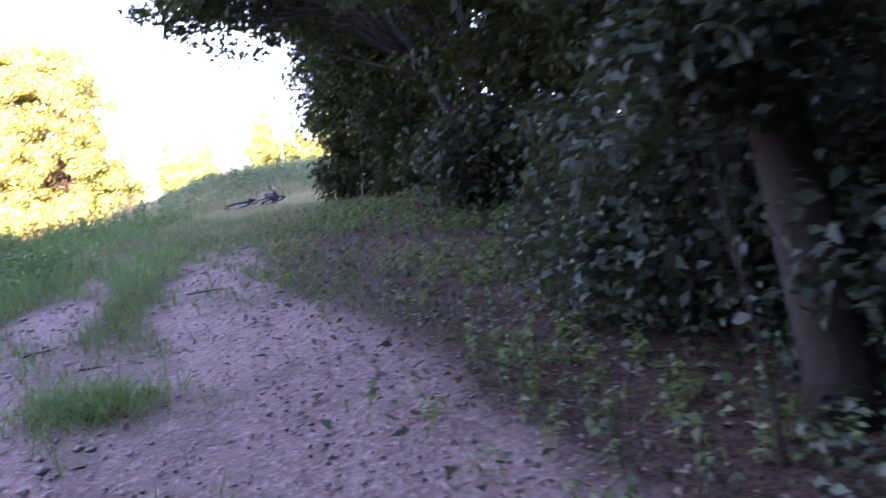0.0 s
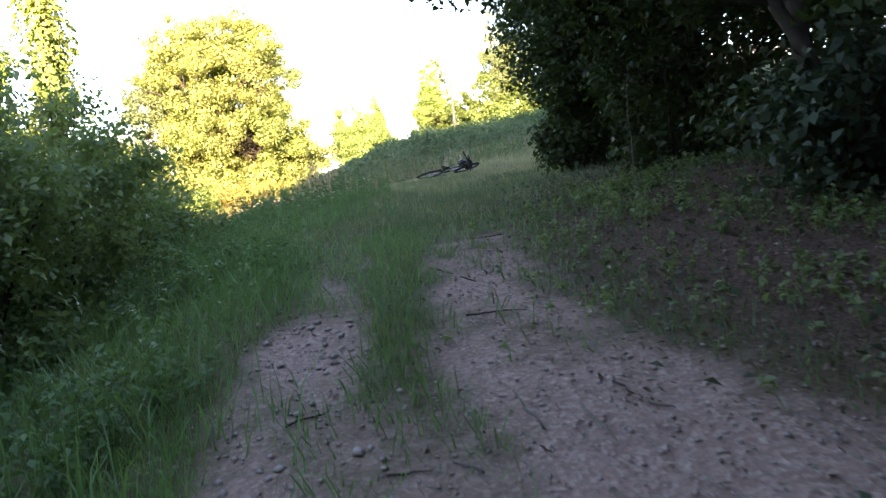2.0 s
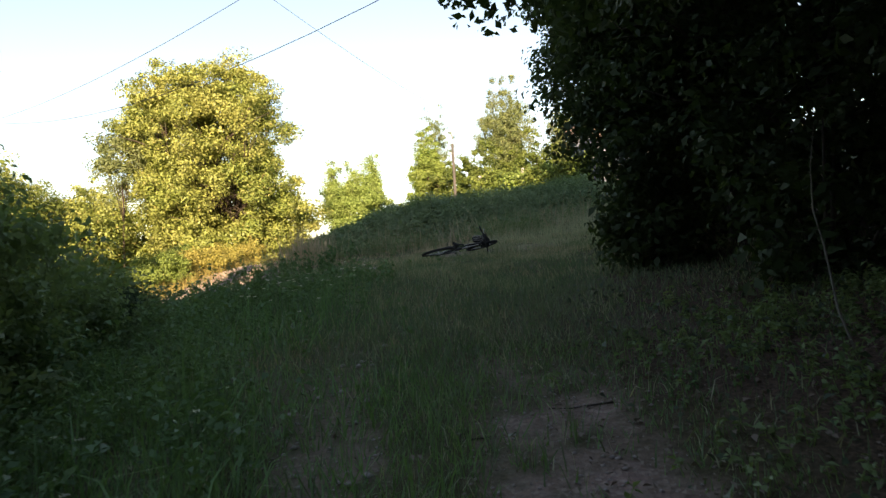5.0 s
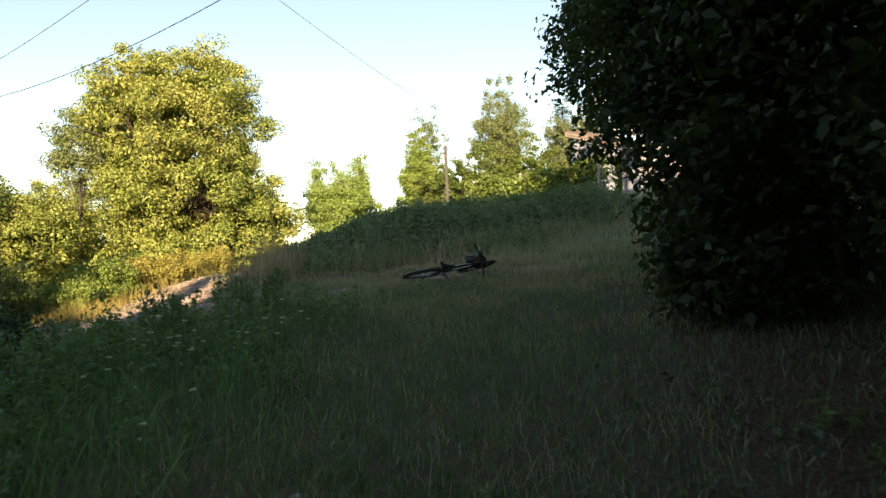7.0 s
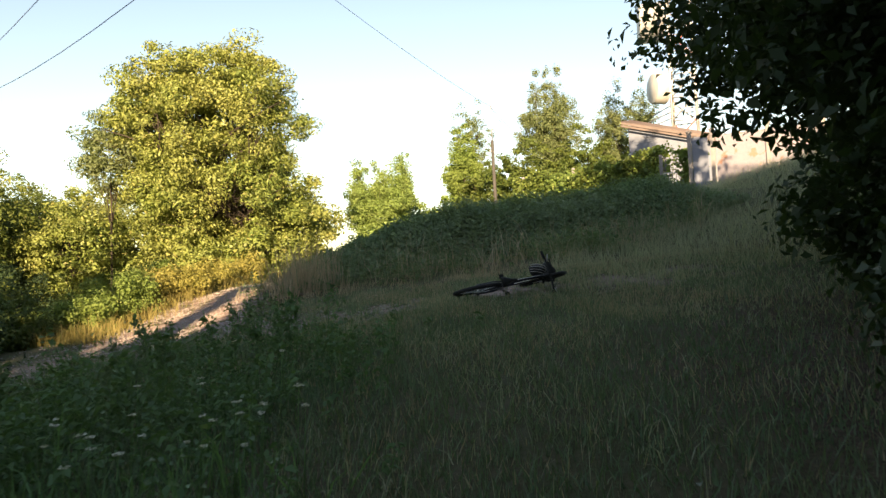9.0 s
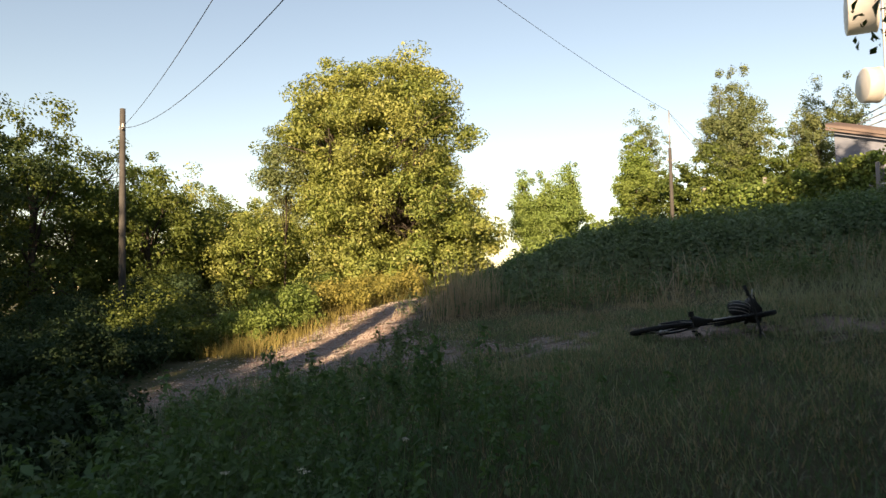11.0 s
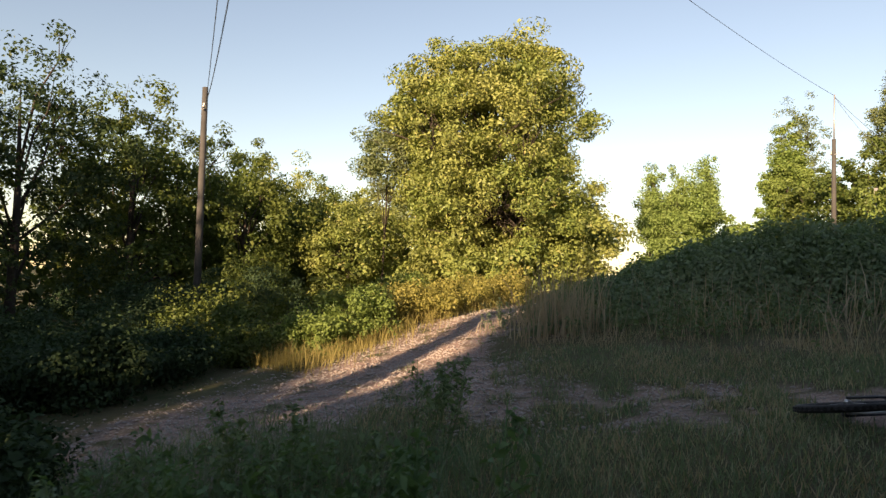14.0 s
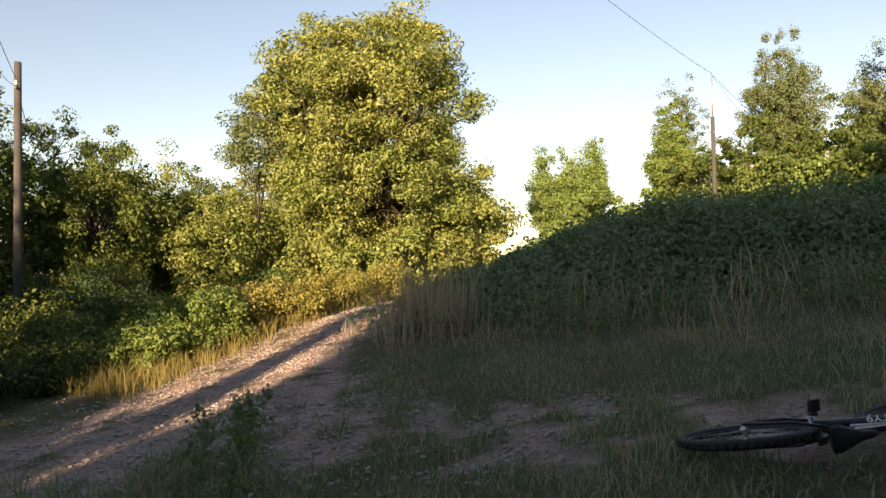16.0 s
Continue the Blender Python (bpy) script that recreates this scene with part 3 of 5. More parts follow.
tree("ivy_column", -22.9, 56.0, 10.2, 5.0, (1.5, 1.5, 5.0), 420, 130, 0.42, 0.13, VINE, "tall column of bright yellow-green ivy over a dead tree", 0.14, category="ivy")
tree("ivy_column", -25.0, 55.2, 6.4, 2.6, (2.1, 1.6, 2.8), 80, 100, 0.42, 0.18, VINE, "low heap of yellow-green ivy", 0.12, category="ivy")
tree("bare_poplar", -24.6, 62.0, 13.5, 9.2, (2.1, 2.1, 4.4), 170, 60, 0.4, 0.12, WILLOW, "thin grey half-bare poplar", 0.12, limbs=22)
tree("poplar_tree", -18.4, 64.0, 14.8, 9.0, (2.8, 2.6, 6.0), 560, 95, 0.42, 0.13, WILLOW, "tall airy poplar with grey-green leaves in evening light", 0.2, limbs=26, flat=1.1, shell=0.25)
tree("poplar_tree", -13.6, 67.0, 13.4, 8.0, (2.0, 1.9, 5.2), 330, 90, 0.4, 0.13, WILLOW, "tall airy poplar with grey-green leaves in evening light", 0.16, limbs=18, flat=1.1, shell=0.25)
tree("poplar_tree", -11.2, 66.0, 13.6, 8.4, (1.5, 1.4, 5.0), 220, 90, 0.38, 0.13, WILLOW, "slim poplar with grey-green leaves", 0.14, limbs=12, flat=1.1, shell=0.2)
for x, y, h, r in ((-20.0, 54.0, 7.0, 2.4), (-17.4, 52.0, 7.2, 2.4), (-14.6, 50.0, 6.6, 2.2), (-12.2, 49.0, 6.6, 2.0)):
    tree("ivy_clad_tree", x, y, h, h * 0.5, (r, r, h * 0.5), 170, 90, 0.42, 0.16, THICKET, "short tree smothered in ivy behind the fence", 0.12, group="ivy-clad trees by the fence")

# ---- fence overgrown with vine ----
fence = thing("vine_fence", (-15.4, 46.2, gz(-15.4, 46.2)), "wire fence on concrete posts, overgrown with yellow-green vine", "fence")
fa, fb = Vector((-15.4, 46.2, 0)), Vector((-7.3, 42.2, 0))
for i in range(6):
    q = fa.lerp(fb, i / 5)
    g = Geo()
    g.box((-0.07, -0.07, -0.3), (0.07, 0.07, 8.6 - gz(q.x, q.y)))
    o = part("post", g, RENDER, fence, smooth=False)
    o.location = (q.x - fa.x, q.y - fa.y, gz(q.x, q.y) - fence.location.z)
for k in range(4):
    g = Geo()
    g.tube([(q.x - fa.x, q.y - fa.y, gz(q.x, q.y) - fence.location.z + 0.5 + 0.7 * k) for q in (fa.lerp(fb, i / 5) for i in range(6))], 0.008, 4)
    part("wire", g, STEEL, fence)
n = 26000
t = rng.random(n)
hang = 0.5 + 0.5 * np.sin(t * 34) * np.sin(t * 13 + 1)
p3 = np.stack([-15.4 + t * 8.1 + 0.3 * rng.normal(size=n), 46.2 - t * 4 + 0.3 * rng.normal(size=n), np.zeros(n)], 1)
base_z = ground(p3[:, 0], p3[:, 1])
p3[:, 2] = np.maximum(8.45 + 0.25 * wobble(p3[:, 0], p3[:, 1], 2) + 0.35 * np.sin(t * 11 + 0.5) * np.sin(t * 5) - (rng.random(n) ** 1.2) * (1.6 + 2.6 * hang), base_z + 0.1)
bright = (hang > 0.55) | (rng.random(n) < 0.2)
for sel, vm, vn in ((bright, VINE, "vine"), (~bright, THICKET, "ivy")):
    k = int(sel.sum())
    new(vn, fast_mesh(vn, leaves(p3[sel] - np.array(fence.location), rng.normal(size=(k, 3)) + np.array((0, -0.6, 0.5)), 0.15, 0.8), np.full(k, 4), vm)).parent = fence

# ---- house, yard wall and radio mast ----
house = thing("house", (-9.3, 45.3, 5.0), "low grey-blue outbuilding with a shallow red-brown lean-to roof", "house", turn=3)
g = Geo()
g.box((0, 0, -1.0), (4.3, 5.0, 4.35))
g.add([(0, 0, 4.352), (4.3, 0, 4.352), (0, 0, 5.55), (0, 5.0, 4.352), (4.3, 5.0, 5.3), (0, 5.0, 6.55)], [(0, 1, 2), (3, 5, 4), (0, 2, 5, 3), (1, 4, 5, 2)])
part("wall", g, SHEET, house, smooth=False)
g = Geo()
slope = -(5.62 - 4.35) / 4.3
pts = [(-0.3, -0.4), (4.75, -0.4), (4.75, 5.4), (-0.3, 5.4)]
g.add([(px, py, 5.62 + slope * px + 0.2 * py + dz) for dz in (0, 0.13) for px, py in pts], [(0, 3, 2, 1), (4, 5, 6, 7), (0, 1, 5, 4), (1, 2, 6, 5), (2, 3, 7, 6), (3, 0, 4, 7)])
roof = part("roof", g, ROOF, house, smooth=False)
for k in range(13):
    g = Geo()
    yr = -0.35 + k * 0.475
    g.tube([(-0.3, yr, 5.76 - 0.3 * slope + 0.2 * yr), (4.75, yr, 5.76 + 4.75 * slope + 0.2 * yr)], 0.035, 5)
    part("roof_rib", g, ROOF, roof)
g = Geo()
g.add([(px, py, 5.36 + slope * px + dz) for dz in (0.04, 0.14) for px, py in [(-0.32, -0.46), (4.77, -0.46), (4.77, -0.405), (-0.32, -0.405)]], [(0, 3, 2, 1), (4, 5, 6, 7), (0, 1, 5, 4), (1, 2, 6, 5), (2, 3, 7, 6), (3, 0, 4, 7)])
part("fascia", g, ROOF, house, "dull brown fascia board", smooth=False)
g = Geo()
g.tube([(4.1, -0.1, 4.3), (4.1, -0.1, -0.5)], 0.06, 8)
part("drainpipe", g, RENDER, house, "pale drainpipe")
# No opening here: a black slab stands in for the unlit inside.
g = Geo()
g.box((2.7, -0.03, 0.2), (3.6, 0.02, 2.6))
part("doorway", g, MATT_BLACK, house, "flat black panel in place of the shade inside an open door", smooth=False)

wall = thing("yard_wall", (-5.9, 39.5, gz(-5.9, 39.5)), "tall stained white yard wall with flaked render and bare brick", "wall")
for k, (x0, w) in enumerate(((0.0, 0.62), (0.95, 1.9), (2.95, 1.9), (4.95, 1.9), (6.95, 1.9))):
    g = Geo()
    g.box((x0, -0.09, -1.2), (x0 + w, 0.09, 2.75))
    part("panel", g, FLAKED if k else SHEET, wall, smooth=False)
for x0 in (-0.18, 0.72, 2.82, 4.82, 6.82):
    g = Geo()
    g.box((x0, -0.16, -1.2), (x0 + 0.16, 0.12, 2.95))
    g.box((x0 - 0.03, -0.19, 2.952), (x0 + 0.19, 0.15, 3.03))
    part("pillar", g, RENDER, wall, smooth=False)
for x0 in (1.1, 1.75, 2.3, 3.2, 3.9):
    for row in range(2):
        for i in range(2):
            g = Geo()
            g.box((x0 + i * 0.25 + row * 0.12, -0.115, 0.35 + row * 0.085 + 0.3 * math.sin(x0 * 5)), (x0 + i * 0.25 + row * 0.12 + 0.235, -0.08, 0.42 + row * 0.085 + 0.3 * math.sin(x0 * 5)))
            part("brick", g, BRICK, wall, smooth=False)

gate = thing("garden_gate", (-7.35, 41.0, gz(-7.35, 41.0)), "narrow iron gate between pale posts, hung with vine", "gate")
for x0 in (0, 1.25):
    g = Geo()
    g.box((x0 - 0.07, -0.07, -0.4), (x0 + 0.07, 0.07, 2.75))
    part("post", g, RENDER, gate, smooth=False)
for k in range(7):
    g = Geo()
    g.tube([(0.16 + k * 0.155, 0, 0.15), (0.16 + k * 0.155, 0, 1.9)], 0.014, 5)
    part("bar", g, STEEL, gate)
for zz in (0.15, 1.9):
    g = Geo()
    g.box((0.07, -0.02, zz - 0.02), (1.18, 0.02, zz + 0.02))
    part("rail", g, STEEL, gate, smooth=False)
n = 2600
pv = np.stack([rng.normal(1.25, 0.24, n), rng.normal(0, 0.2, n), 2.85 - 2.7 * rng.random(n) ** 1.4], 1)
new("vine", fast_mesh("vine", leaves(pv, rng.normal(size=(n, 3)) + np.array((0, -0.6, 0.4)), 0.16, 0.8), np.full(n, 4), VINE)).parent = gate

mast = thing("radio_mast", (-7.3, 58.5, 4.9), "lattice steel radio mast with white drum antennas", "mast")
W = 0.85
for sx, sy in ((-1, -1), (1, -1), (1, 1), (-1, 1)):
    g = Geo()
    g.tube([(sx * W, sy * W, -0.3), (sx * W * 0.8, sy * W * 0.8, 26)], 0.08, 6)
    part("leg", g, STEEL, mast)
for i in range(16):
    z0, z1 = i * 1.6, i * 1.6 + 1.6
    w0, w1 = W * (1 - 0.2 * z0 / 26), W * (1 - 0.2 * z1 / 26)
    for (ax, ay), (bx, by) in (((-1, -1), (1, -1)), ((1, -1), (1, 1)), ((1, 1), (-1, 1)), ((-1, 1), (-1, -1))):
        g = Geo()
        g.tube([(ax * w0, ay * w0, z0), (bx * w1, by * w1, z1)], 0.042, 4)
        part("brace", g, STEEL if i % 4 else RED_PAINT, mast)
        g = Geo()
        g.tube([(ax * w1, ay * w1, z1), (bx * w1, by * w1, z1)], 0.042, 4)
        part("brace", g, STEEL, mast)
for x0, z0, r, deep, tilt in ((-1.1, 14.9, 1.35, 1.5, 78), (-1.2, 10.3, 1.05, 0.8, 60)):
    m = pose(x0, -0.9, z0, 90, 0, -tilt)
    g = Geo()
    g.lathe([(0.02, 0.25), (r, 0.1), (r + 0.03, 0.0), (r + 0.03, -0.04), (r, -0.06), (r * 0.98, deep), (r * 0.9, deep + 0.05), (0.02, deep + 0.1)], 28, m)
    d = part("drum_antenna", g, DRUM, mast, "white drum antenna")
    g = Geo()
    g.tube([m @ Vector((0, 0, 0.1)), (x0 * 0.55, -0.3, z0)], 0.07, 6)
    part("mount", g, STEEL, d)
for k in range(3):
    g = Geo()
    g.tube([(-3.2 + k * 0.5, 0.5, 7.8 + k * 0.5), (-0.9, 0.2, 8.4 + k * 0.45), (0.6, 0, 8.3 + k * 0.3)], 0.045, 5)
    part("cable_tray", g, STEEL, mast)

# ---- poles and wires ----
def utility_pole(x, y, top, r, label, lean=(0, 0)):
    z = gz(x, y)
    ob = thing("utility_pole", (x, y, z - 0.1), label, "pole", "utility poles")
    h = top - z + 0.1
    g = Geo()
    g.tube([(0, 0, -0.3), (lean[0] * 0.5, lean[1] * 0.5, h * 0.5), (lean[0], lean[1], h)], [r * 1.25, r * 1.08, r * 0.9], 12)
    part("shaft", g, POLE_WOOD, ob)
    g = Geo()
    g.tube([(lean[0] - 0.12, lean[1], h - 0.62), (lean[0] + 0.22, lean[1] - 0.1, h - 0.62)], 0.025, 6)
    part("bracket", g, STEEL, ob)
    for dx in (-0.12, 0.22):
        g = Geo()
        g.lathe([(0.001, 0.0), (0.04, 0.0), (0.05, 0.04), (0.03, 0.07), (0.045, 0.1), (0.001, 0.13)], 10, pose(lean[0] + dx, lean[1] - 0.1 * (dx > 0), h - 0.6))
        part("insulator", g, DRUM, ob)
    return ob


utility_pole(-23.86, 19.78, 9.15, 0.085, "weathered wooden utility pole among bushes")
utility_pole(-15.75, 42.15, 10.15, 0.085, "weathered wooden utility pole behind the brambles")
g = Geo()
g.tube([(-15.75, 42.15, 10.0), (-15.72, 42.12, 11.95)], 0.03, 6)
tagged(new("wire_mast", g.mesh("wire_mast", STEEL)), "thin steel rod on top of the far pole", "rod")


def wire(a, b, sag, r=0.009):
    g = Geo()
    a, b = Vector(a), Vector(b)
    g.tube([a.lerp(b, i / 24) - Vector((0, 0, sag * 4 * (i / 24) * (1 - i / 24))) for i in range(25)], r, 4)
    tagged(new("overhead_wire", g.mesh("overhead_wire", CABLE)), "thin black overhead wire sagging between poles", "wire", "overhead wires")


wire((-15.74, 42.12, 11.93), (-12.4, 2.5, 12.4), 0.75)
wire((-23.6, 19.7, 8.62), (6.0, 8.2, 9.4), 1.0, 0.007)
wire((-23.98, 19.78, 8.62), (5.6, 8.6, 8.6), 1.75, 0.007)
wire((-23.98, 19.78, 8.6), (-33.0, 24.0, 7.0), 0.4)
for dx, dz in ((1.6, -2.6), (2.6, -2.9)):
    wire((-15.74, 42.12, 11.9), (-15.74 + dx, 44.4, 11.9 + dz), 0.25, 0.008)

# ---- woods beside the track ----
W_LABEL = "leafy dark woodland tree overhanging the track"
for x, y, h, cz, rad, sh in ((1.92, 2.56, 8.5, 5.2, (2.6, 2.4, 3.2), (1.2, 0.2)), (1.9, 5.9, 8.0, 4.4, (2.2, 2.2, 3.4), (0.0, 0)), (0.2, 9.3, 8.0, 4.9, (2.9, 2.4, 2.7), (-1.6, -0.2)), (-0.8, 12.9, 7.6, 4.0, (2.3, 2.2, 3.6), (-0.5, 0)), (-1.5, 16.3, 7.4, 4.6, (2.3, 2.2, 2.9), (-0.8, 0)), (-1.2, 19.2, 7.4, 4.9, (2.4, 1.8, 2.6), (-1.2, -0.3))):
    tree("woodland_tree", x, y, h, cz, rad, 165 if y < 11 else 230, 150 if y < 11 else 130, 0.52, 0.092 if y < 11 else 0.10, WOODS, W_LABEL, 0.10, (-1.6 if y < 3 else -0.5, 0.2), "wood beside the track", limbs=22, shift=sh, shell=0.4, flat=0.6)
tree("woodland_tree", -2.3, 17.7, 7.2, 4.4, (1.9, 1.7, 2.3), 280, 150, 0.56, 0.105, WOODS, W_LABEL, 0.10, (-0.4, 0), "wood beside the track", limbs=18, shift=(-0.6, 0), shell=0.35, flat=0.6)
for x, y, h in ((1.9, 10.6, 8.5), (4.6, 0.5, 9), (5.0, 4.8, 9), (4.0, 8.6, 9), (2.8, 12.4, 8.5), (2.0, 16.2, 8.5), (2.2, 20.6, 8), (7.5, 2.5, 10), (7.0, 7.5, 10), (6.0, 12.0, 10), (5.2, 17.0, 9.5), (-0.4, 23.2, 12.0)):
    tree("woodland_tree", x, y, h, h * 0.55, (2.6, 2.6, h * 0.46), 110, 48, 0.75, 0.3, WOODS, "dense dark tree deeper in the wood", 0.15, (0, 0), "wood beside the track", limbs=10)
for x, y, r, h, m in ((2.9, 4.2, 1.2, 1.6, WOODS_PALE), (1.5, 4.7, 0.8, 1.3, WOODS_PALE), (1.6, 7.4, 1.3, 2.2, WOODS), (0.3, 7.6, 0.7, 1.2, WOODS_PALE), (0.3, 10.6, 1.4, 2.6, WOODS), (-1.2, 11.4, 0.9, 1.5, WOODS), (-1.0, 14.4, 1.6, 2.6, WOODS), (-1.7, 17.6, 1.6, 2.2, WOODS), (-2.9, 13.4, 0.7, 1.2, WOODS), (-3.0, 16.0, 0.9, 1.4, WOODS), (2.6, 2.0, 0.8, 1.2, WOODS_PALE), (1.75, 3.4, 0.65, 1.3, WOODS_PALE), (1.5, 3.75, 0.5, 0.7, WOODS_PALE), (2.3, 3.0, 0.5, 0.9, WOODS_PALE), (-2.5, 17.3, 1.3, 5.4, WOODS), (-2.4, 19.2, 1.3, 5.6, WOODS), (-2.2, 15.2, 1.2, 3.4, WOODS)):
    bush("undergrowth_bush", x, y, (r, r, h), 40 + int(12 * h), 110 if y < 5 else 62, 0.34, 0.058 if y < 5 else 0.1, m, "dark leafy undergrowth at the wood edge", group="undergrowth beside the track", stems=8)
tree("woodland_tree", -1.75, 14.3, 8.0, 3.6, (1.45, 1.5, 2.7), 260, 130, 0.42, 0.085, WOODS, "leafy dark woodland tree leaning out over the meadow", 0.08, (-0.7, 0), "wood beside the track", limbs=16, shift=(-0.6, 0), shell=0.35, flat=0.6)
tree("woodland_tree", 0.3, 7.6, 6.5, 3.0, (1.7, 1.5, 0.7), 80, 110, 0.34, 0.075, WOODS, "slender woodland tree with a branch hanging over the track", 0.07, (-1.4, 0.2), "wood beside the track", limbs=16, shift=(-1.2, 0.2), shell=0.3, flat=0.6)
tree("understory_sapling", 1.62, 2.3, 2.2, 1.5, (0.5, 0.4, 0.5), 46, 70, 0.16, 0.06, WOODS_PALE, "thin leafy sapling in front of a woodland trunk", 0.008, group="saplings in the wood", limbs=10, shell=0.3, category="sapling")
tree("understory_sapling", 2.15, 2.2, 2.6, 1.9, (0.45, 0.4, 0.6), 46, 70, 0.16, 0.06, WOODS_PALE, "thin leafy sapling beside a woodland trunk", 0.008, group="saplings in the wood", limbs=10, shell=0.3, category="sapling")
tree("woodland_tree", -1.6, 16.9, 8.0, 3.2, (1.2, 1.2, 2.4), 170, 130, 0.42, 0.09, WOODS, W_LABEL, 0.08, (-0.4, 0), "wood beside the track", limbs=14, shift=(-0.3, 0), shell=0.3, flat=0.6)
g = Geo()
s0 = Vector((-1.5, 9.0, gz(-1.5, 9.0) - 0.05))
g.tube([s0 + Vector(q) for q in ((0.05, -0.2, 0), (0.0, 0.1, 0.3), (-0.02, 0.3, 0.7), (-0.05, 0.45, 0.95), (-0.04, 0.5, 1.25), (0.0, 0.5, 1.55))], [0.009, 0.008, 0.007, 0.006, 0.004, 0.002], 7)
tagged(new("bare_sapling", g.mesh("bare_sapling", PALE_BARK)), "thin pale bare sapling stem at the wood edge", "sapling")

# ---- thicket on the other side of the track ----
for x, y, r, h in ((-7.0, 5.3, 1.4, 2.5), (-7.9, 7.1, 1.4, 2.2), (-8.0, 3.8, 1.6, 3.2), (-9.2, 8.6, 1.3, 1.9), (-6.3, 3.9, 0.9, 1.5)):
    bush("thicket_bush", x, y, (r, r, h), 130, 190, 0.34, 0.068, THICKET_DEEP, "tall green thicket bush beside the track", group="thicket beside the track", stems=14)
tree("vine_clad_tree", -15.6, 11.2, 7.2, 4.2, (1.4, 1.4, 2.8), 110, 150, 0.45, 0.1, VINE, "slim tree wrapped in sunlit vine", 0.09)
PX, PY = -11.3, 10.2
vine_pole = thing("vine_pole", (PX, PY, gz(PX, PY) - 0.1), "tall pale pole wrapped in sunlit climbing vine", "pole")
g = Geo()
g.tube([(0, 0, -0.3), (0.02, 0, 4.0), (0.03, 0, 11.0)], [0.13, 0.12, 0.10], 14)
part("shaft", g, PALE_BARK, vine_pole)
n = 9000
t = rng.random(n)
a = rng.random(n) * 6.2832
rad = (0.14 + 0.22 * rng.random(n) ** 1.5) * (1 + 0.7 * np.exp(-((t - 0.72) / 0.08) ** 2) + 0.5 * np.exp(-((t - 0.35) / 0.15) ** 2)) * (1 + 0.35 * np.sin(t * 23 + 2 * a))
pv = np.stack([rad * np.cos(a), rad * np.sin(a), 0.4 + 7.8 * t], 1)
new("vine", fast_mesh("vine", leaves(pv, np.stack([np.cos(a), np.sin(a), np.full(n, 0.5)], 1) + 0.5 * rng.normal(size=(n, 3)), 0.095, 0.65), np.full(n, 4), VINE)).parent = vine_pole
bush("thicket_bush", -9.9, 10.4, (1.0, 1.0, 1.2), 50, 150, 0.32, 0.075, THICKET_DEEP, "dark rounded thicket bush beside the meadow", stems=8)

# ---- added trees and leaf screens, mostly out of view, which shade the meadow ----
for x, y, h, r in ((1.6, -7, 18, 3.2), (5.6, -5, 16, 3.2), (9.8, -2, 13, 3.2), (-15.6, -6, 13, 3.0), (-20.4, -6.5, 14, 3.2), (-25.4, -6.5, 14, 3.2), (-30.5, -6, 12, 3.2), (-36, -5, 12, 3.2), (11, 4, 12, 3.2), (10, 10, 11, 3.2)):
    tree("shade_tree", x, y, h, h * 0.55, (r, r, h * 0.47), 100, 26, 0.9, 0.52, WOODS, "tall dense tree added out of view to block sun and sky", 0.22, group="wood at the foot of the track", limbs=8)
# Leaf banks behind the walker are unseen sun blockers; two others fill the wood's depth.
bank("leaf_screen", (-10.6, -4.6), (9.0, -3.6), 1.6, 6.5, 9500, 0.46, WOODS, "high leafy screen added out of view behind the track for shade", dense=0.85)
bank("leaf_screen", (-35, -4.2), (-14.6, -4.6), 1.6, 3.5, 9000, 0.3, WOODS, "low leafy screen added out of view to shade the drive side", dense=0.85)
bank("leaf_screen", (-2.3, -9.0), (14.0, -9.0), 2.0, 18.5, 18000, 0.68, WOODS, "tall leafy screen added out of view to shade the meadow", dense=0.85, taper=30, ragged=0.3)
bank("leaf_screen", (-38, -8.5), (-7.6, -8.5), 2.0, 15.0, 19000, 0.65, WOODS, "tall leafy screen added out of view, left edge of the sun gap", dense=0.85)
bank("leaf_screen", (10.0, -3.0), (8.5, 25.0), 1.6, 9.5, 9000, 0.55, WOODS, "dense dark depth of the wood beside the track", dense=0.85)
# Added sill: its height sets where the sun starts on the drive.
bank("leaf_screen", (-13.0, -8.5), (-2.0, -8.5), 1.2, 11.4, 14000, 0.5, WOODS, "lower leafy sill added out of view to trim the sun on the drive", dense=0.7, taper=30, ragged=0.12)
bank("leaf_screen", (-36.0, 6.0), (-45.0, 40.0), 1.6, 4.2, 11000, 0.36, THICKET, "dense leafy depth of the wood beyond the drive", dense=0.85)
bank("leaf_screen", (-0.8, -12.0), (16.0, -12.0), 1.6, 19.5, 9000, 0.9, WOODS, "second leafy screen added out of view to stop sun leaks", dense=0.85, taper=30, ragged=0.2)

# ---- bicycle lying on its side ----
BX, BY = -7.36, 18.65
bike = thing("bicycle", (BX, BY, gz(BX, BY)), "black mountain bike with white lettering lying in the grass", "bicycle")
fwd = Vector((1.25, 1.3, 0)).normalized()
bike.rotation_euler = Matrix((fwd, (-fwd.y, fwd.x, 0), (0, 0, 1))).transposed().to_euler()
# x forward, y to the rider's left, z up in the bicycle's own frame; then laid down on its right side
LAY = pose(0, 0.36, 0.06, 80, -5, 0)


def B(x, y, z):
    return LAY @ Vector((x, y, z))


def bar(name, pts, r, m, sides=8, parent=None, label=""):
    g = Geo()
    g.tube([B(*q) for q in pts], r, sides)
    return part(name, g, m, parent or bike, label)


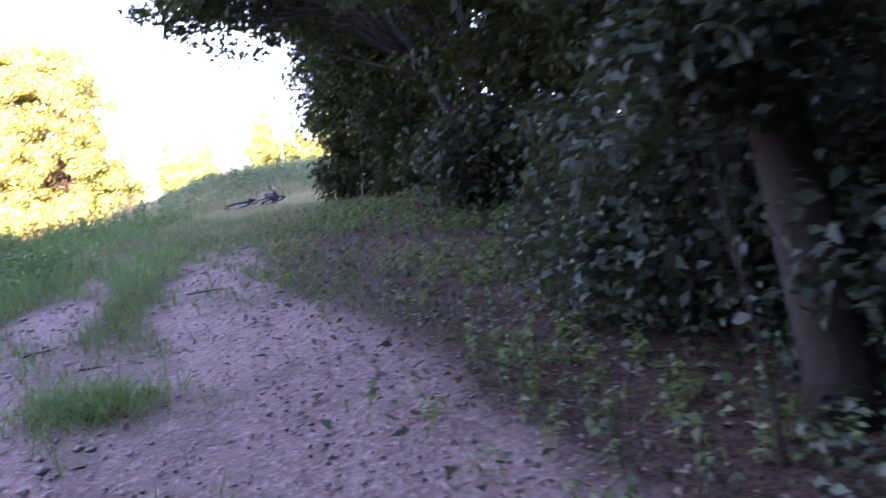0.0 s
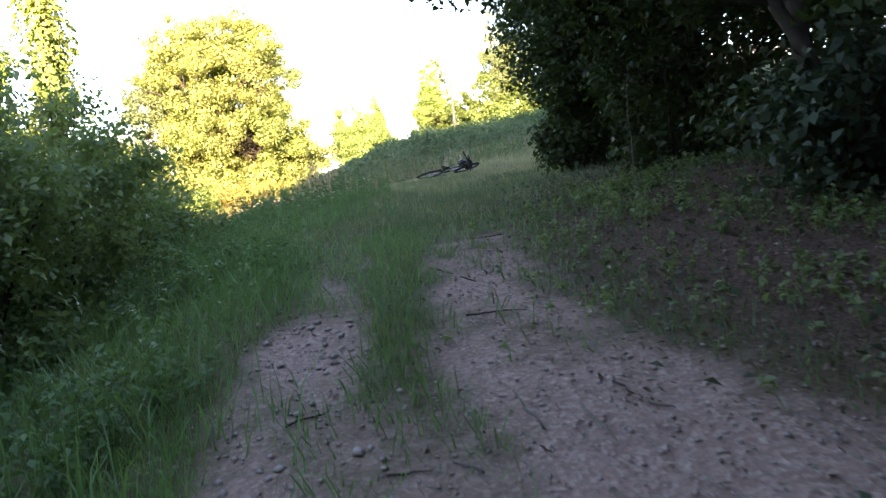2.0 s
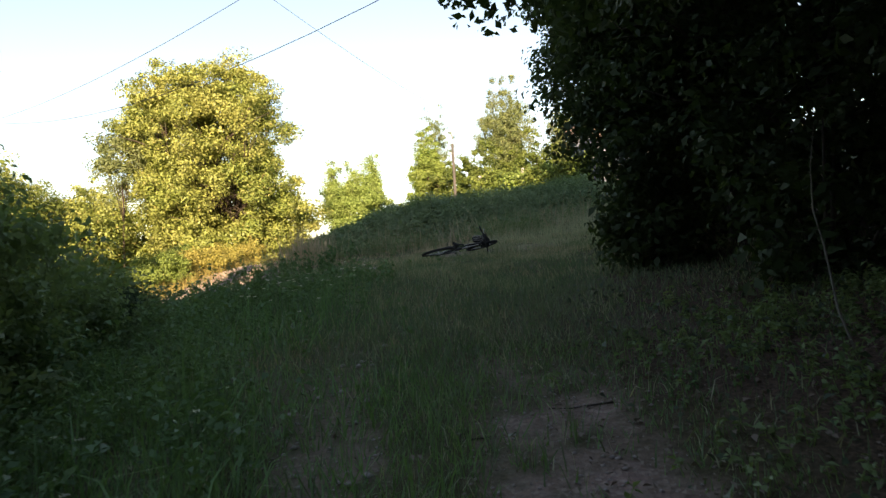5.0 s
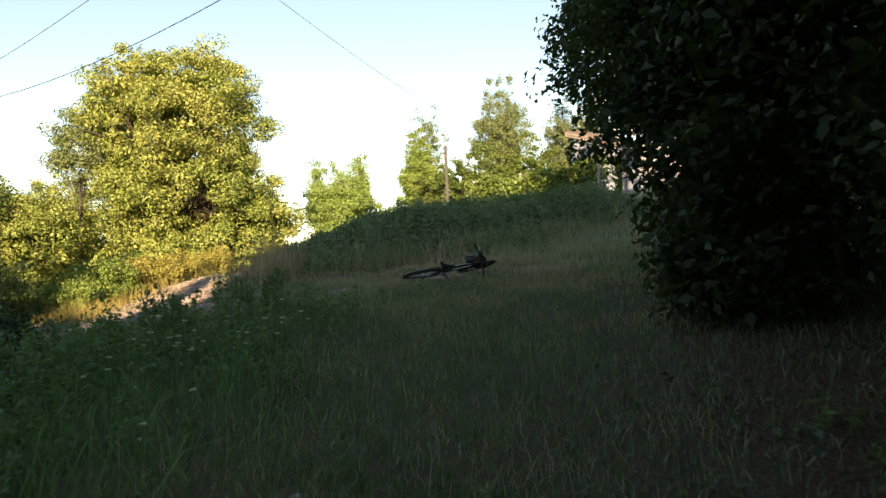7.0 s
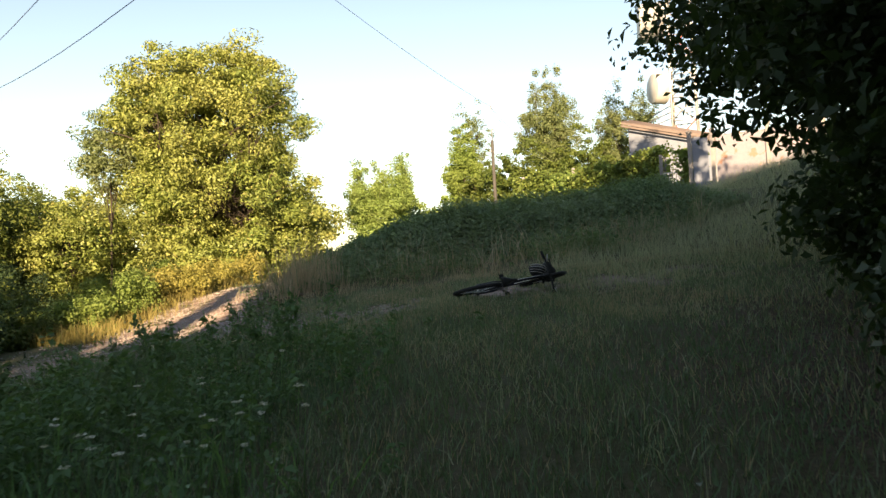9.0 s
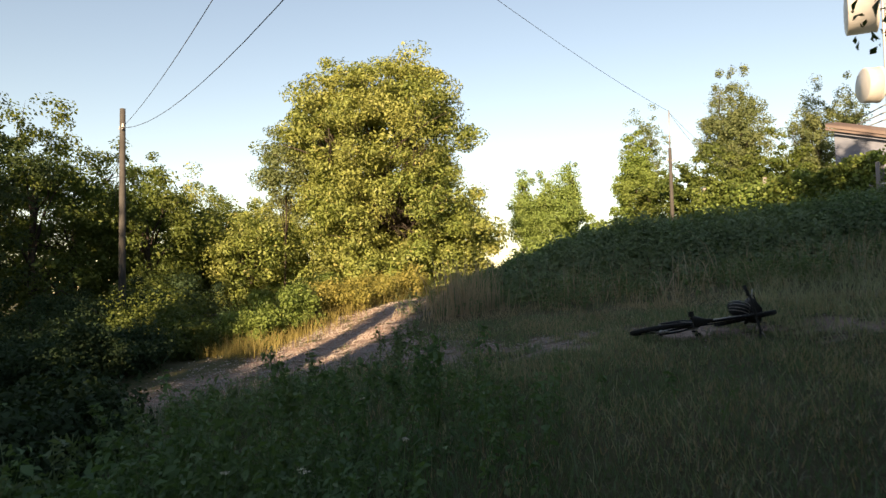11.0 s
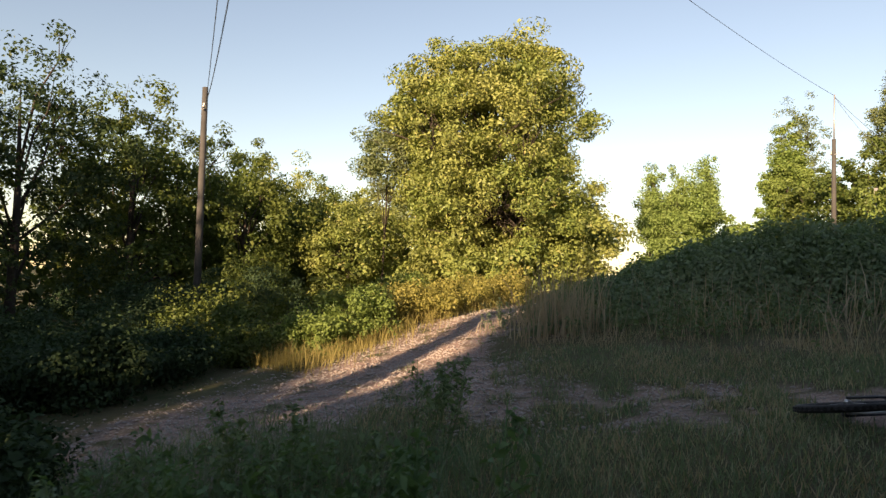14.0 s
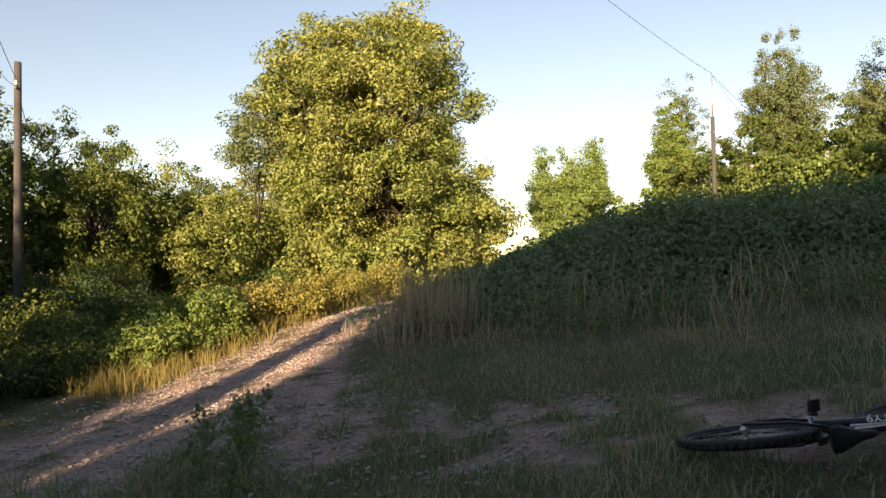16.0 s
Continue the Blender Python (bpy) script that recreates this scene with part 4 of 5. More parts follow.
AX_R, AX_F, HUBZ = -0.55, 0.56, 0.365
BB = (-0.12, 0, 0.31)
for name, ax, turn in (("rear_wheel", AX_R, 0), ("front_wheel", AX_F, 4)):
    w = new(name)
    w.parent = bike
    tagged(w, "knobbly black tyre on a dark rim")
    m = LAY @ pose(ax, 0, HUBZ, 90, 0, turn)
    g = Geo()
    g.torus(0.338, 0.029, m, 48, 8)
    for i in range(48):
        for s in (-1, 1):
            a = 6.2832 * (i + 0.25 * s) / 48
            g.box((-0.007, -0.008, -0.006), (0.007, 0.008, 0.006), m @ pose(0.364 * math.cos(a), 0.364 * math.sin(a), 0.011 * s, 0, 0, math.degrees(a)))
    part("tyre", g, RUBBER, w)
    g = Geo()
    g.torus(0.302, 0.012, m, 48, 6)
    part("rim", g, MATT_BLACK, w)
    g = Geo()
    g.lathe([(0.001, -0.055), (0.012, -0.055), (0.03, -0.03), (0.016, -0.02), (0.016, 0.02), (0.03, 0.03), (0.012, 0.055), (0.001, 0.055)], 12, m)
    part("hub", g, ALLOY, w)
    g = Geo()
    for i in range(28):
        a, b = 6.2832 * i / 28, 6.2832 * (i + (1.4 if i % 2 else -1.4)) / 28
        g.tube([m @ Vector((0.028 * math.cos(b), 0.028 * math.sin(b), 0.028 * (1 if i % 4 < 2 else -1))), m @ Vector((0.295 * math.cos(a), 0.295 * math.sin(a), 0))], 0.0016, 3)
    part("spokes", g, ALLOY, w)
    g = Geo()
    g.lathe([(0.05, 0.034), (0.08, 0.034), (0.08, 0.037), (0.05, 0.037), (0.05, 0.034)], 24, m)
    part("brake_disc", g, ALLOY, w)

HEAD_T, HEAD_B = (0.335, 0, 0.80), (0.375, 0, 0.69)
frame_ob = bar("down_tube", [BB, (0.16, 0, 0.52), HEAD_B], 0.030, FRAME_BLACK, 12)
bar("top_tube", [(-0.235, 0, 0.70), (0.05, 0, 0.755), HEAD_T], 0.022, FRAME_BLACK, 10)
bar("seat_tube", [BB, (-0.25, 0, 0.74)], 0.019, FRAME_BLACK, 10)
bar("head_tube", [(0.325, 0, 0.825), (0.385, 0, 0.665)], 0.026, FRAME_BLACK, 12)
for s in (-1, 1):
    bar("chain_stay", [(BB[0], 0.03 * s, BB[2]), (-0.3, 0.06 * s, 0.33), (AX_R, 0.065 * s, HUBZ)], 0.011, FRAME_BLACK)
    bar("seat_stay", [(-0.23, 0.02 * s, 0.66), (-0.36, 0.06 * s, 0.54), (AX_R, 0.065 * s, HUBZ)], 0.009, FRAME_BLACK)
    bar("fork_leg", [(0.40, 0.06 * s, 0.64), (0.47, 0.062 * s, 0.50), (AX_F, 0.06 * s, HUBZ)], 0.018, MATT_BLACK)
bar("fork_crown", [(0.40, -0.07, 0.645), (0.40, 0.07, 0.645)], 0.022, MATT_BLACK)
bar("seat_post", [(-0.25, 0, 0.74), (-0.285, 0, 0.88)], 0.0145, ALLOY)
g = Geo()
prof = ((-0.13, 0.078, 0.02), (-0.08, 0.082, 0.035), (-0.02, 0.06, 0.035), (0.05, 0.032, 0.03), (0.12, 0.022, 0.025), (0.15, 0.012, 0.012))
ring = []
for px, hw, th in prof:
    for k in range(8):
        a = 6.2832 * k / 8
        ring.append(B(-0.29 + px * 0.9, 0.82 * hw * math.cos(a), 0.895 + th * math.sin(a) * 0.7))
g.add(ring, [(i * 8 + k, i * 8 + (k + 1) % 8, (i + 1) * 8 + (k + 1) % 8, (i + 1) * 8 + k) for i in range(5) for k in range(8)] + [tuple(range(8)), tuple(40 + k for k in range(8))])
part("saddle", g, MATT_BLACK, bike, "padded black saddle")
bar("stem", [(0.325, 0, 0.84), (0.39, 0, 0.87)], 0.018, MATT_BLACK)
SW = 4


def H(y, dx=0.0, dz=0.0):
    a = radians(SW)
    return (0.39 - math.sin(a) * y + dx, math.cos(a) * y, 0.87 + dz)


hb = bar("handlebar", [H(-0.34, -0.03), H(-0.16, 0, 0.01), H(-0.05), H(0.05), H(0.16, 0, 0.01), H(0.35, -0.03)], 0.0145, MATT_BLACK)
for s in (-1, 1):
    bar("grip", [H(0.23 * s, -0.015), H(0.355 * s, -0.032)], 0.019, RUBBER, 10, hb)
    bar("brake_lever", [H(0.2 * s, 0.03, -0.02), H(0.3 * s, 0.07, -0.03)], 0.007, ALLOY, 6, hb)
    bar("brake_hose", [H(0.2 * s, 0.03, -0.02), H(0.1 * s, 0.12, -0.05), (0.42, 0.05 * s, 0.70)], 0.004, MATT_BLACK, 5, hb)
g = Geo()
mb = LAY @ pose(BB[0], 0, BB[2], 90, 0, 0)
g.lathe([(0.06, 0.046), (0.093, 0.046), (0.093, 0.05), (0.06, 0.05), (0.06, 0.046)], 30, mb)
g.lathe([(0.001, -0.05), (0.025, -0.05), (0.025, 0.05), (0.001, 0.05)], 14, mb)
part("chainring", g, ALLOY, bike)
for s, dx, dz in ((-1, 0.12, -0.12), (1, -0.06, 0.155)):
    crank = bar("crank", [(BB[0], 0.07 * s, BB[2]), (BB[0] + dx, 0.08 * s, BB[2] + dz)], 0.013, MATT_BLACK)
    g = Geo()
    g.box((-0.04, -0.032, -0.008), (0.04, 0.032, 0.008), LAY @ pose(BB[0] + dx, 0.125 * s, BB[2] + dz, 10, 20, 0))
    part("pedal", g, MATT_BLACK, crank, smooth=False)
g = Geo()
g.tube([B(BB[0], -0.048, BB[2] + 0.09), B(AX_R, -0.05, HUBZ + 0.045)], 0.006, 5)
g.tube([B(BB[0], -0.048, BB[2] - 0.09), B(-0.4, -0.05, 0.27), B(AX_R + 0.02, -0.05, HUBZ - 0.08)], 0.006, 5)
part("chain", g, STEEL, bike)
bar("derailleur", [(AX_R, -0.06, HUBZ - 0.03), (AX_R + 0.02, -0.06, HUBZ - 0.12), (AX_R + 0.07, -0.06, HUBZ - 0.16)], 0.018, MATT_BLACK)
g = Geo()
g.lathe([(0.001, 0.0), (0.03, 0.0), (0.03, 0.02), (0.001, 0.025)], 12, LAY @ pose(-0.30, 0.0, 0.80, 0, -90, 0))
part("rear_reflector", g, LENS_RED, bike)
# white stripe and lettering on the upper face of the down tube
d0, d1 = Vector((-0.02, 0, 0.39)), Vector((0.36, 0, 0.68))
along = (d1 - d0).normalized()
face = (Vector((0, 1, 0)) * 0.72 + Vector((-along.z, 0, along.x)) * 0.7).normalized()
rim_n = Vector((-along.z, 0, along.x))
mid_t = Vector((0.16, 0, 0.52))
bar("white_stripe", [tuple(mid_t + along * s + rim_n * 0.029 - Vector((0, 0.008, 0))) for s in (-0.16, 0.21)], 0.007, WHITE_PAINT, 6, frame_ob)
bar("white_stripe", [(-0.16, 0.012, 0.735), (0.26, 0.012, 0.80)], 0.006, WHITE_PAINT, 6, frame_ob)
fc = bpy.data.curves.new("lettering", "FONT")
fc.body, fc.size, fc.extrude, fc.align_x, fc.align_y = "TWENTY9", 0.068, 0.0008, "CENTER", "CENTER"
letters = new("lettering", fc)
letters.parent = frame_ob
rows3 = Matrix((-along, face.cross(-along), face)).transposed().to_4x4()
letters.matrix_local = LAY @ Matrix.Translation(mid_t + along * 0.08 + face * 0.032) @ rows3
fc.materials.append(WHITE_PAINT)

# ---- helmet and bag on the handlebar ----
hx, hy, hz2 = -6.98, 18.74, gz(-6.98, 18.74)
helmet = thing("cycling_helmet", (hx, hy, hz2 + 0.30), "black and white vented cycling helmet hung on the handlebar", "helmet", turn=46)
helmet.scale = (0.9, 0.9, 0.9)
helmet.rotation_euler = (radians(70), radians(15), radians(40))
g = Geo()
v, f = [], []
for i in range(9):
    for k in range(20):
        a, b = 1.5708 * i / 8, 6.2832 * k / 20
        rr = 1 + 0.05 * math.sin(b * 5) * math.sin(a)
        v.append((0.145 * rr * math.sin(a) * math.cos(b), 0.11 * rr * math.sin(a) * math.sin(b), 0.125 * math.cos(a) * rr))
f = [(i * 20 + k, (i + 1) * 20 + k, (i + 1) * 20 + (k + 1) % 20, i * 20 + (k + 1) % 20) for i in range(8) for k in range(20)]
g.add(v, f)
g.add([(x * 0.9, y * 0.9, z * 0.88) for x, y, z in v], [q[::-1] for q in f])
part("shell", g, MATT_BLACK, helmet)
for off in (-0.055, -0.02, 0.02, 0.055):
    g = Geo()
    g.tube([(0.15 * math.sin(t), off * (1 + 0.3 * math.cos(t)), 0.012 + 0.128 * math.cos(t) * (1 - 3 * abs(off) ** 1.5)) for t in np.linspace(-1.25, 1.25, 12)], 0.0038, 6)
    part("white_rib", g, DRUM, helmet)
g = Geo()
g.tube([(0.02, -0.1, 0.0), (0.01, -0.07, -0.1), (0, 0, -0.15), (0.01, 0.07, -0.1), (0.02, 0.1, 0.0)], 0.006, 5)
part("strap", g, MATT_BLACK, helmet)
bag = thing("handlebar_bag", (-6.86, 18.92, gz(-6.86, 18.92) + 0.13), "small black bag slumped at the handlebar", "bag", turn=40)
bm = bmesh.new()
bmesh.ops.create_cube(bm, size=1)
bmesh.ops.subdivide_edges(bm, edges=bm.edges, cuts=3, use_grid_fill=True)
for vv in bm.verts:
    c = vv.co
    k = 1 - 0.35 * (abs(c.x) * 2) ** 3 * (abs(c.z) * 2) ** 2
    vv.co = Vector((c.x * 0.17 * k, c.y * 0.15 * k * (1.15 - 0.5 * c.z), (c.z + 0.5) * 0.30 * (1 - 0.2 * abs(c.x * 2)))) + Vector((0.015 * math.sin(c.z * 9), 0.012 * math.sin(c.x * 11), 0))
me = bpy.data.meshes.new("body")
bm.to_mesh(me)
bm.free()
me.materials.append(MATT_BLACK)
me.shade_smooth()
new("body", me).parent = bag
g = Geo()
g.tube([(-0.05, 0, 0.27), (-0.03, 0, 0.33), (0.03, 0, 0.33), (0.05, 0, 0.27)], 0.008, 6)
part("handle", g, MATT_BLACK, bag)

# ---- grass, weeds, flowers, litter ----
def turf_keep(x, y):
    u = x - line_x(y)
    shade = 1 / (1 + np.exp((u - 2.2 - 0.02 * y) / 0.4))
    shade = np.where(y > 9.5, 1.0, np.maximum(shade, 0.10))
    return (1 - np.clip(gravel_mask(x, y) * 1.7, 0, 0.995)) * shade * (0.72 + 0.28 * wobble(x, y, 0.9))


x, y = scatter(105000, -13, 0.5, 4, 20.5, turf_keep)
blades("meadow_grass", x, y, (0.13 - 0.07 * band(y + 0.25 * x, 12.8, 40, 0.5)) * (1 + 0.45 * wobble(x, y, 0.8)), 0.008, 1.1, GRASS, "shaded mown-height meadow grass with dry tips")
x, y = scatter(60000, -8, 3, 0.5, 9, lambda a, b: turf_keep(a, b) * band(a - line_x(b), -5, 0.75, 0.15))
blades("verge_grass", x, y, 0.17, 0.008, 1.2, GRASS_LUSH, "lush green grass along the wheel ruts")
x = rng.normal(-1.42, 0.19, 800)
y = rng.normal(3.15, 0.13, 800)
blades("grass_tuft", x, y, 0.14, 0.006, 1.6, GRASS_LUSH, "small grass tuft growing in the gravel")
x, y = scatter(36000, -9.5, 0, 1.5, 12, lambda a, b: turf_keep(a, b) * band(a - line_x(b), -6, -0.8, 0.25) * (0.5 + 0.5 * wobble(a, b, 1.5)))
blades("long_grass", x, y, 0.36, 0.010, 1.3, GRASS_LUSH, "long lush green grass below the thicket")
x, y = scatter(30000, -24, 2, 12, 36, lambda a, b: (1 - np.clip(gravel_mask(a, b) * 1.5, 0, 0.99)) * band(b, 17, 40, 1.0))
blades("upper_meadow_grass", x, y, 0.07 + 0.12 * band(y, 22, 60, 1), 0.008, 1.0, GRASS, "thin meadow grass on the upper slope")
x, y = scatter(26000, -7.8, 0.5, 18.6, 38, lambda a, b: band(a + 0.28 * (b - 20), -7.4, 3, 0.4) * (0.75 + 0.25 * wobble(a, b, 1.2)))
blades("pale_tall_grass", x, y, 0.36 - 0.14 * band(y + 0.3 * x, 0, 19.5, 0.6), 0.008, 1.3, PALE_GRASS, "pale seeding grass on the slope up to the wall")


def bank_foot(a):
    """Where the dry stalks begin in front of the brambles, as y for a given x."""
    return 21.9 + 0.12 * np.clip(-13 - a, 0, 4) + 0.95 * softplus((a + 8.6) * 1.6) / 1.6


x, y = scatter(11000, -16, -5, 20.5, 29, lambda a, b: band(b - bank_foot(a) + 0.3 * wobble(a, b, 1.3), 0.3, 2.2, 0.25) * np.clip(0.5 + 0.7 * wobble(a, b, 1.6), 0.1, 1))
blades("dry_grass_fringe", x, y, 0.33 * (1 + 0.5 * wobble(x, y, 2.1)), 0.013, 1.0, STRAW, "dry brown grass along the foot of the brambles")
x, y = scatter(6000, -16, -5, 21.5, 29, lambda a, b: band(b - bank_foot(a) + 0.3 * wobble(a, b, 1.1), 1.1, 3.0, 0.3) * np.clip(0.45 + 0.8 * wobble(a, b, 1.3), 0.12, 1))
blades("bramble_stalks", x, y, 0.75, 0.014, 0.8, STRAW, "thin pale stalks standing up through the brambles")
x, y = scatter(9000, -12.5, -3.6, 6, 20, lambda a, b: turf_keep(a, b) * band(b, 0, 14.5, 0.6) * np.clip(0.35 + 0.9 * wobble(a, b, 0.7), 0.1, 1))
blades("seeding_grass_stalks", x, y, 0.21, 0.005, 1.1, PALE_GRASS, "thin pale seeding stalks standing over the meadow grass")
x, y = scatter(6500, -16.0, -12.0, 20, 25, lambda a, b: np.exp(-((a + 13.6) / 0.6) ** 2 - ((b - 22.3) / 0.55) ** 2))
blades("dry_reed_clump", x, y, 0.95, 0.017, 0.45, STRAW, "tall clump of dry reddish grass at the drive's bend")
x, y = scatter(60000, -24.5, -15.5, 18.5, 32, lambda a, b: band(a + 16.5 + 0.35 * (b - 18), -3.2, 0.1, 0.25))
blades("golden_grass", x, y, 0.38, 0.009, 0.9, GOLD_GRASS, "golden dry grass and weeds beside the drive")
x, y = scatter(26000, -13, -5.5, 9.5, 16.5, lambda a, b: band(a - line_x(b), -7, -1.6, 0.5) * (0.55 + 0.45 * wobble(a, b, 0.8)))
blades("tall_meadow_grass", x, y, 0.3, 0.008, 1.2, GRASS, "taller dark meadow grass and weeds")


def mown(a, b):
    return (1 - np.clip(gravel_mask(a, b) * 2.0, 0, 0.98)) * band(a, -13.5, -3.4, 0.6) * (0.7 + 0.3 * wobble(a, b, 2.5))


x, y = scatter(140000, -14, -3, 9, 21.5, mown)
short_grass("short_turf", x, y, 0.07, 0.012, GRASS, "short trodden turf of the shaded meadow")
x, y = scatter(170000, -14, -3, 9, 22.5, lambda a, b: mown(a, b) * np.clip(0.45 + 0.8 * wobble(a, b, 1.1), 0.05, 1) * (0.3 + 0.7 * band(b, 15.5, 40, 0.8)))
short_grass("dry_turf", x, y, 0.085, 0.009, STRAW, "dry straw-coloured blades among the turf")
x, y = scatter(46000, -11.5, 0.5, 15.0, 27, lambda a, b: (1 - np.clip(gravel_mask(a, b) * 1.6, 0, 0.97)) * band(b, 16.5, bank_foot(a) + 0.3, 0.5) * np.clip(0.45 + 0.6 * wobble(a, b, 1.2), 0.08, 1))
blades("pale_meadow_grass", x, y, 0.09, 0.007, 1.4, PALE_GRASS, "short pale bleached grass round the bicycle")
x, y = scatter(34000, -10.5, -1.5, 6.5, 18.5, lambda a, b: turf_keep(a, b) * np.clip(0.35 + 0.7 * wobble(a, b, 0.9) + 0.5 * wobble(a, b, 3.1), 0.02, 1))
blades("dry_seed_heads", x, y, 0.11, 0.007, 1.6, PALE_GRASS, "bent pale dry blades scattered through the meadow grass")
x, y = scatter(60000, -5, 2.5, 1, 10, lambda a, b: turf_keep(a, b) * band(a - line_x(b), -1.5, 2.6, 0.3))
short_grass("track_turf", x, y, 0.06, 0.009, GRASS_LUSH, "short green turf between and beside the ruts")


def weed(x, y, h, m, label):
    """A branching weed: stem, side shoots, small leaves along them."""
    z = gz(x, y)
    ob = thing("tall_weed", (x, y, z - 0.02), label, "weed", "tall weeds in the meadow")
    g, pts = Geo(), []
    lean = Vector((rng.normal() * 0.12, rng.normal() * 0.12, 1)) * h
    g.tube([(0, 0, 0), lean * 0.5 + Vector((0.02, 0, 0)), lean], [0.008, 0.006, 0.003], 5)
    for i in range(9):
        s = 0.25 + 0.7 * i / 9
        a = rng.random() * 6.28
        tip = lean * s + Vector((math.cos(a), math.sin(a), 0.7)) * h * 0.26 * (1.2 - s)
        g.tube([lean * s, tip], [0.004, 0.002], 4)
        for k in range(9):
            pts.append(np.array((lean * s).lerp(tip, 0.2 + 0.1 * k)) + rng.normal(size=3) * 0.03)
    tagged(part("stem", g, m, ob), kind="stuff")
    new("foliage", fast_mesh("foliage", leaves(np.array(pts), rng.normal(size=(len(pts), 3)) + np.array((0, 0, 0.6)), 0.06, 0.45), np.full(len(pts), 4), m)).parent = ob


for i in range(46):
    a, b = rng.uniform(-11.6, -7.2), rng.uniform(11.5, 17.3)
    if a - float(line_x(b)) < -3.0:
        weed(a, b, rng.uniform(0.45, 0.85), BRAMBLE, "dark branching weed standing in the meadow grass")
for a0, b0, count in ((-8.5, 14.35, 9), (-8.35, 12.85, 5), (-9.2, 14.0, 5)):
    for i in range(count):
        weed(a0 + 0.25 * rng.normal(), b0 + 0.25 * rng.normal(), rng.uniform(0.6, 0.95), HERB, "dark branching weed standing over the meadow grass")
for i in range(14):
    a, b = rng.uniform(-11.0, -8.0), rng.uniform(9.6, 12.5)
    weed(a, b, rng.uniform(0.5, 0.9), BRAMBLE, "dark branching weed standing in the meadow grass")


def herbs(name, xs, ys, height, size, per, material, label):
    """Leafy upright herbs: a thin stem each, with leaves set round it up to the top."""
    n = len(xs)
    root = np.stack([xs, ys, ground(xs, ys) - 0.02], 1)
    h = height * (1 + 0.3 * rng.normal(size=n)).clip(0.4, 1.8)
    tip = root + np.stack([0.25 * h * rng.normal(size=n), 0.25 * h * rng.normal(size=n), h], 1)
    s = (0.25 + 0.75 * rng.random((n, per)))[:, :, None]
    a = rng.random((n, per)) * 6.2832
    out = np.stack([np.cos(a), np.sin(a), 0.15 * rng.normal(size=(n, per))], 2)
    p = root[:, None] * (1 - s) + tip[:, None] * s + out * size * 0.6
    nrm = np.stack([0.4 * np.cos(a), 0.4 * np.sin(a), np.full((n, per), 0.9)], 2) + 0.35 * rng.normal(size=(n, per, 3))
    leaf = leaves(p.reshape(-1, 3), nrm.reshape(-1, 3), size, 0.5)
    side = np.stack([np.full(n, 0.004), np.full(n, 0.003), np.zeros(n)], 1)
    stem = np.stack([root - side, root + side, tip + side * 0.3, tip - side * 0.3], 1).reshape(-1, 3)
    v = np.concatenate([leaf, stem])
    return tagged(new(name, fast_mesh(name, v, np.full(len(v) // 4, 4), material)), label, "weeds", kind="stuff")


def left_side(a, b):
    return band(a - line_x(b), -8, -0.9, 0.25) * (1 - np.clip(gravel_mask(a, b) * 2, 0, 1))


x, y = scatter(9000, -12.5, -3.5, 3.5, 15.5, lambda a, b: left_side(a, b) * np.clip(0.4 + 0.8 * wobble(a, b, 0.8), 0.06, 1))
herbs("meadow_herbs", x, y, 0.34, 0.055, 16, HERB, "dark green leafy herbs crowding the meadow grass")
x, y = scatter(3600, -13.5, -5.5, 6.5, 16, lambda a, b: left_side(a, b) * band(b, 0, 14.2, 0.5) * band(a - line_x(b), -9, -2.2, 0.4) * np.clip(0.3 + 0.9 * wobble(a, b, 0.6), 0.03, 1))
herbs("tall_herbs", x, y, 0.55, 0.07, 24, HERB, "tall leafy nettles and herbs at the meadow's edge")
x, y = scatter(8000, -4.0, 3.6, 0.8, 11, lambda a, b: band(a - line_x(b), 2.3, 6, 0.3) * np.clip(0.4 + 0.9 * wobble(a, b, 1.3), 0.04, 1))
herbs("wood_floor_herbs", x, y, 0.15, 0.045, 9, THICKET_DEEP, "low leafy seedlings on the wood floor")
x, y = scatter(5200, -16, -5, 21.0, 29, lambda a, b: band(b - bank_foot(a) + 0.4 * wobble(a, b, 0.9), 0.5, 3.2, 0.3) * np.clip(0.4 + 0.9 * wobble(a, b, 0.8), 0.08, 1))
herbs("bank_weeds", x, y, 0.45, 0.07, 12, BRAMBLE, "dark green weeds among the dry stalks below the brambles")
x, y = scatter(2600, -4.2, 3.0, 1.0, 11, lambda a, b: (1 - np.clip(3 * gravel_mask(a, b), 0, 1)) * band(a - line_x(b), 1.8, 3.6, 0.3) * np.clip(0.3 + 0.9 * wobble(a, b, 1.1), 0.04, 1))
herbs("track_edge_herbs", x, y, 0.12, 0.04, 8, HERB, "small green herbs along the edge of the track")


def yarrow(x, y, h):
    z = gz(x, y)
    ob = thing("yarrow_flower", (x, y, z - 0.02), "flat white yarrow flower head on a thin stem", "flower", "yarrow in the meadow")
    g = Geo()
    g.tube([(0, 0, 0), (0.02, 0.01, h * 0.6), (0.03, 0.02, h)], [0.004, 0.003, 0.002], 4)
    part("stem", g, GRASS_LUSH, ob)
    a = rng.random(26) * 6.28
    r = np.sqrt(rng.random(26)) * rng.uniform(0.014, 0.028)
    p = np.stack([0.03 + r * np.cos(a), 0.02 + r * np.sin(a), h + 0.01 * rng.random(26)], 1)
    new("flower_head", fast_mesh("flower_head", leaves(p, np.tile((0, 0, 1.0), (26, 1)) + 0.25 * rng.normal(size=(26, 3)), 0.012, 0.9), np.full(26, 4), PETAL)).parent = ob


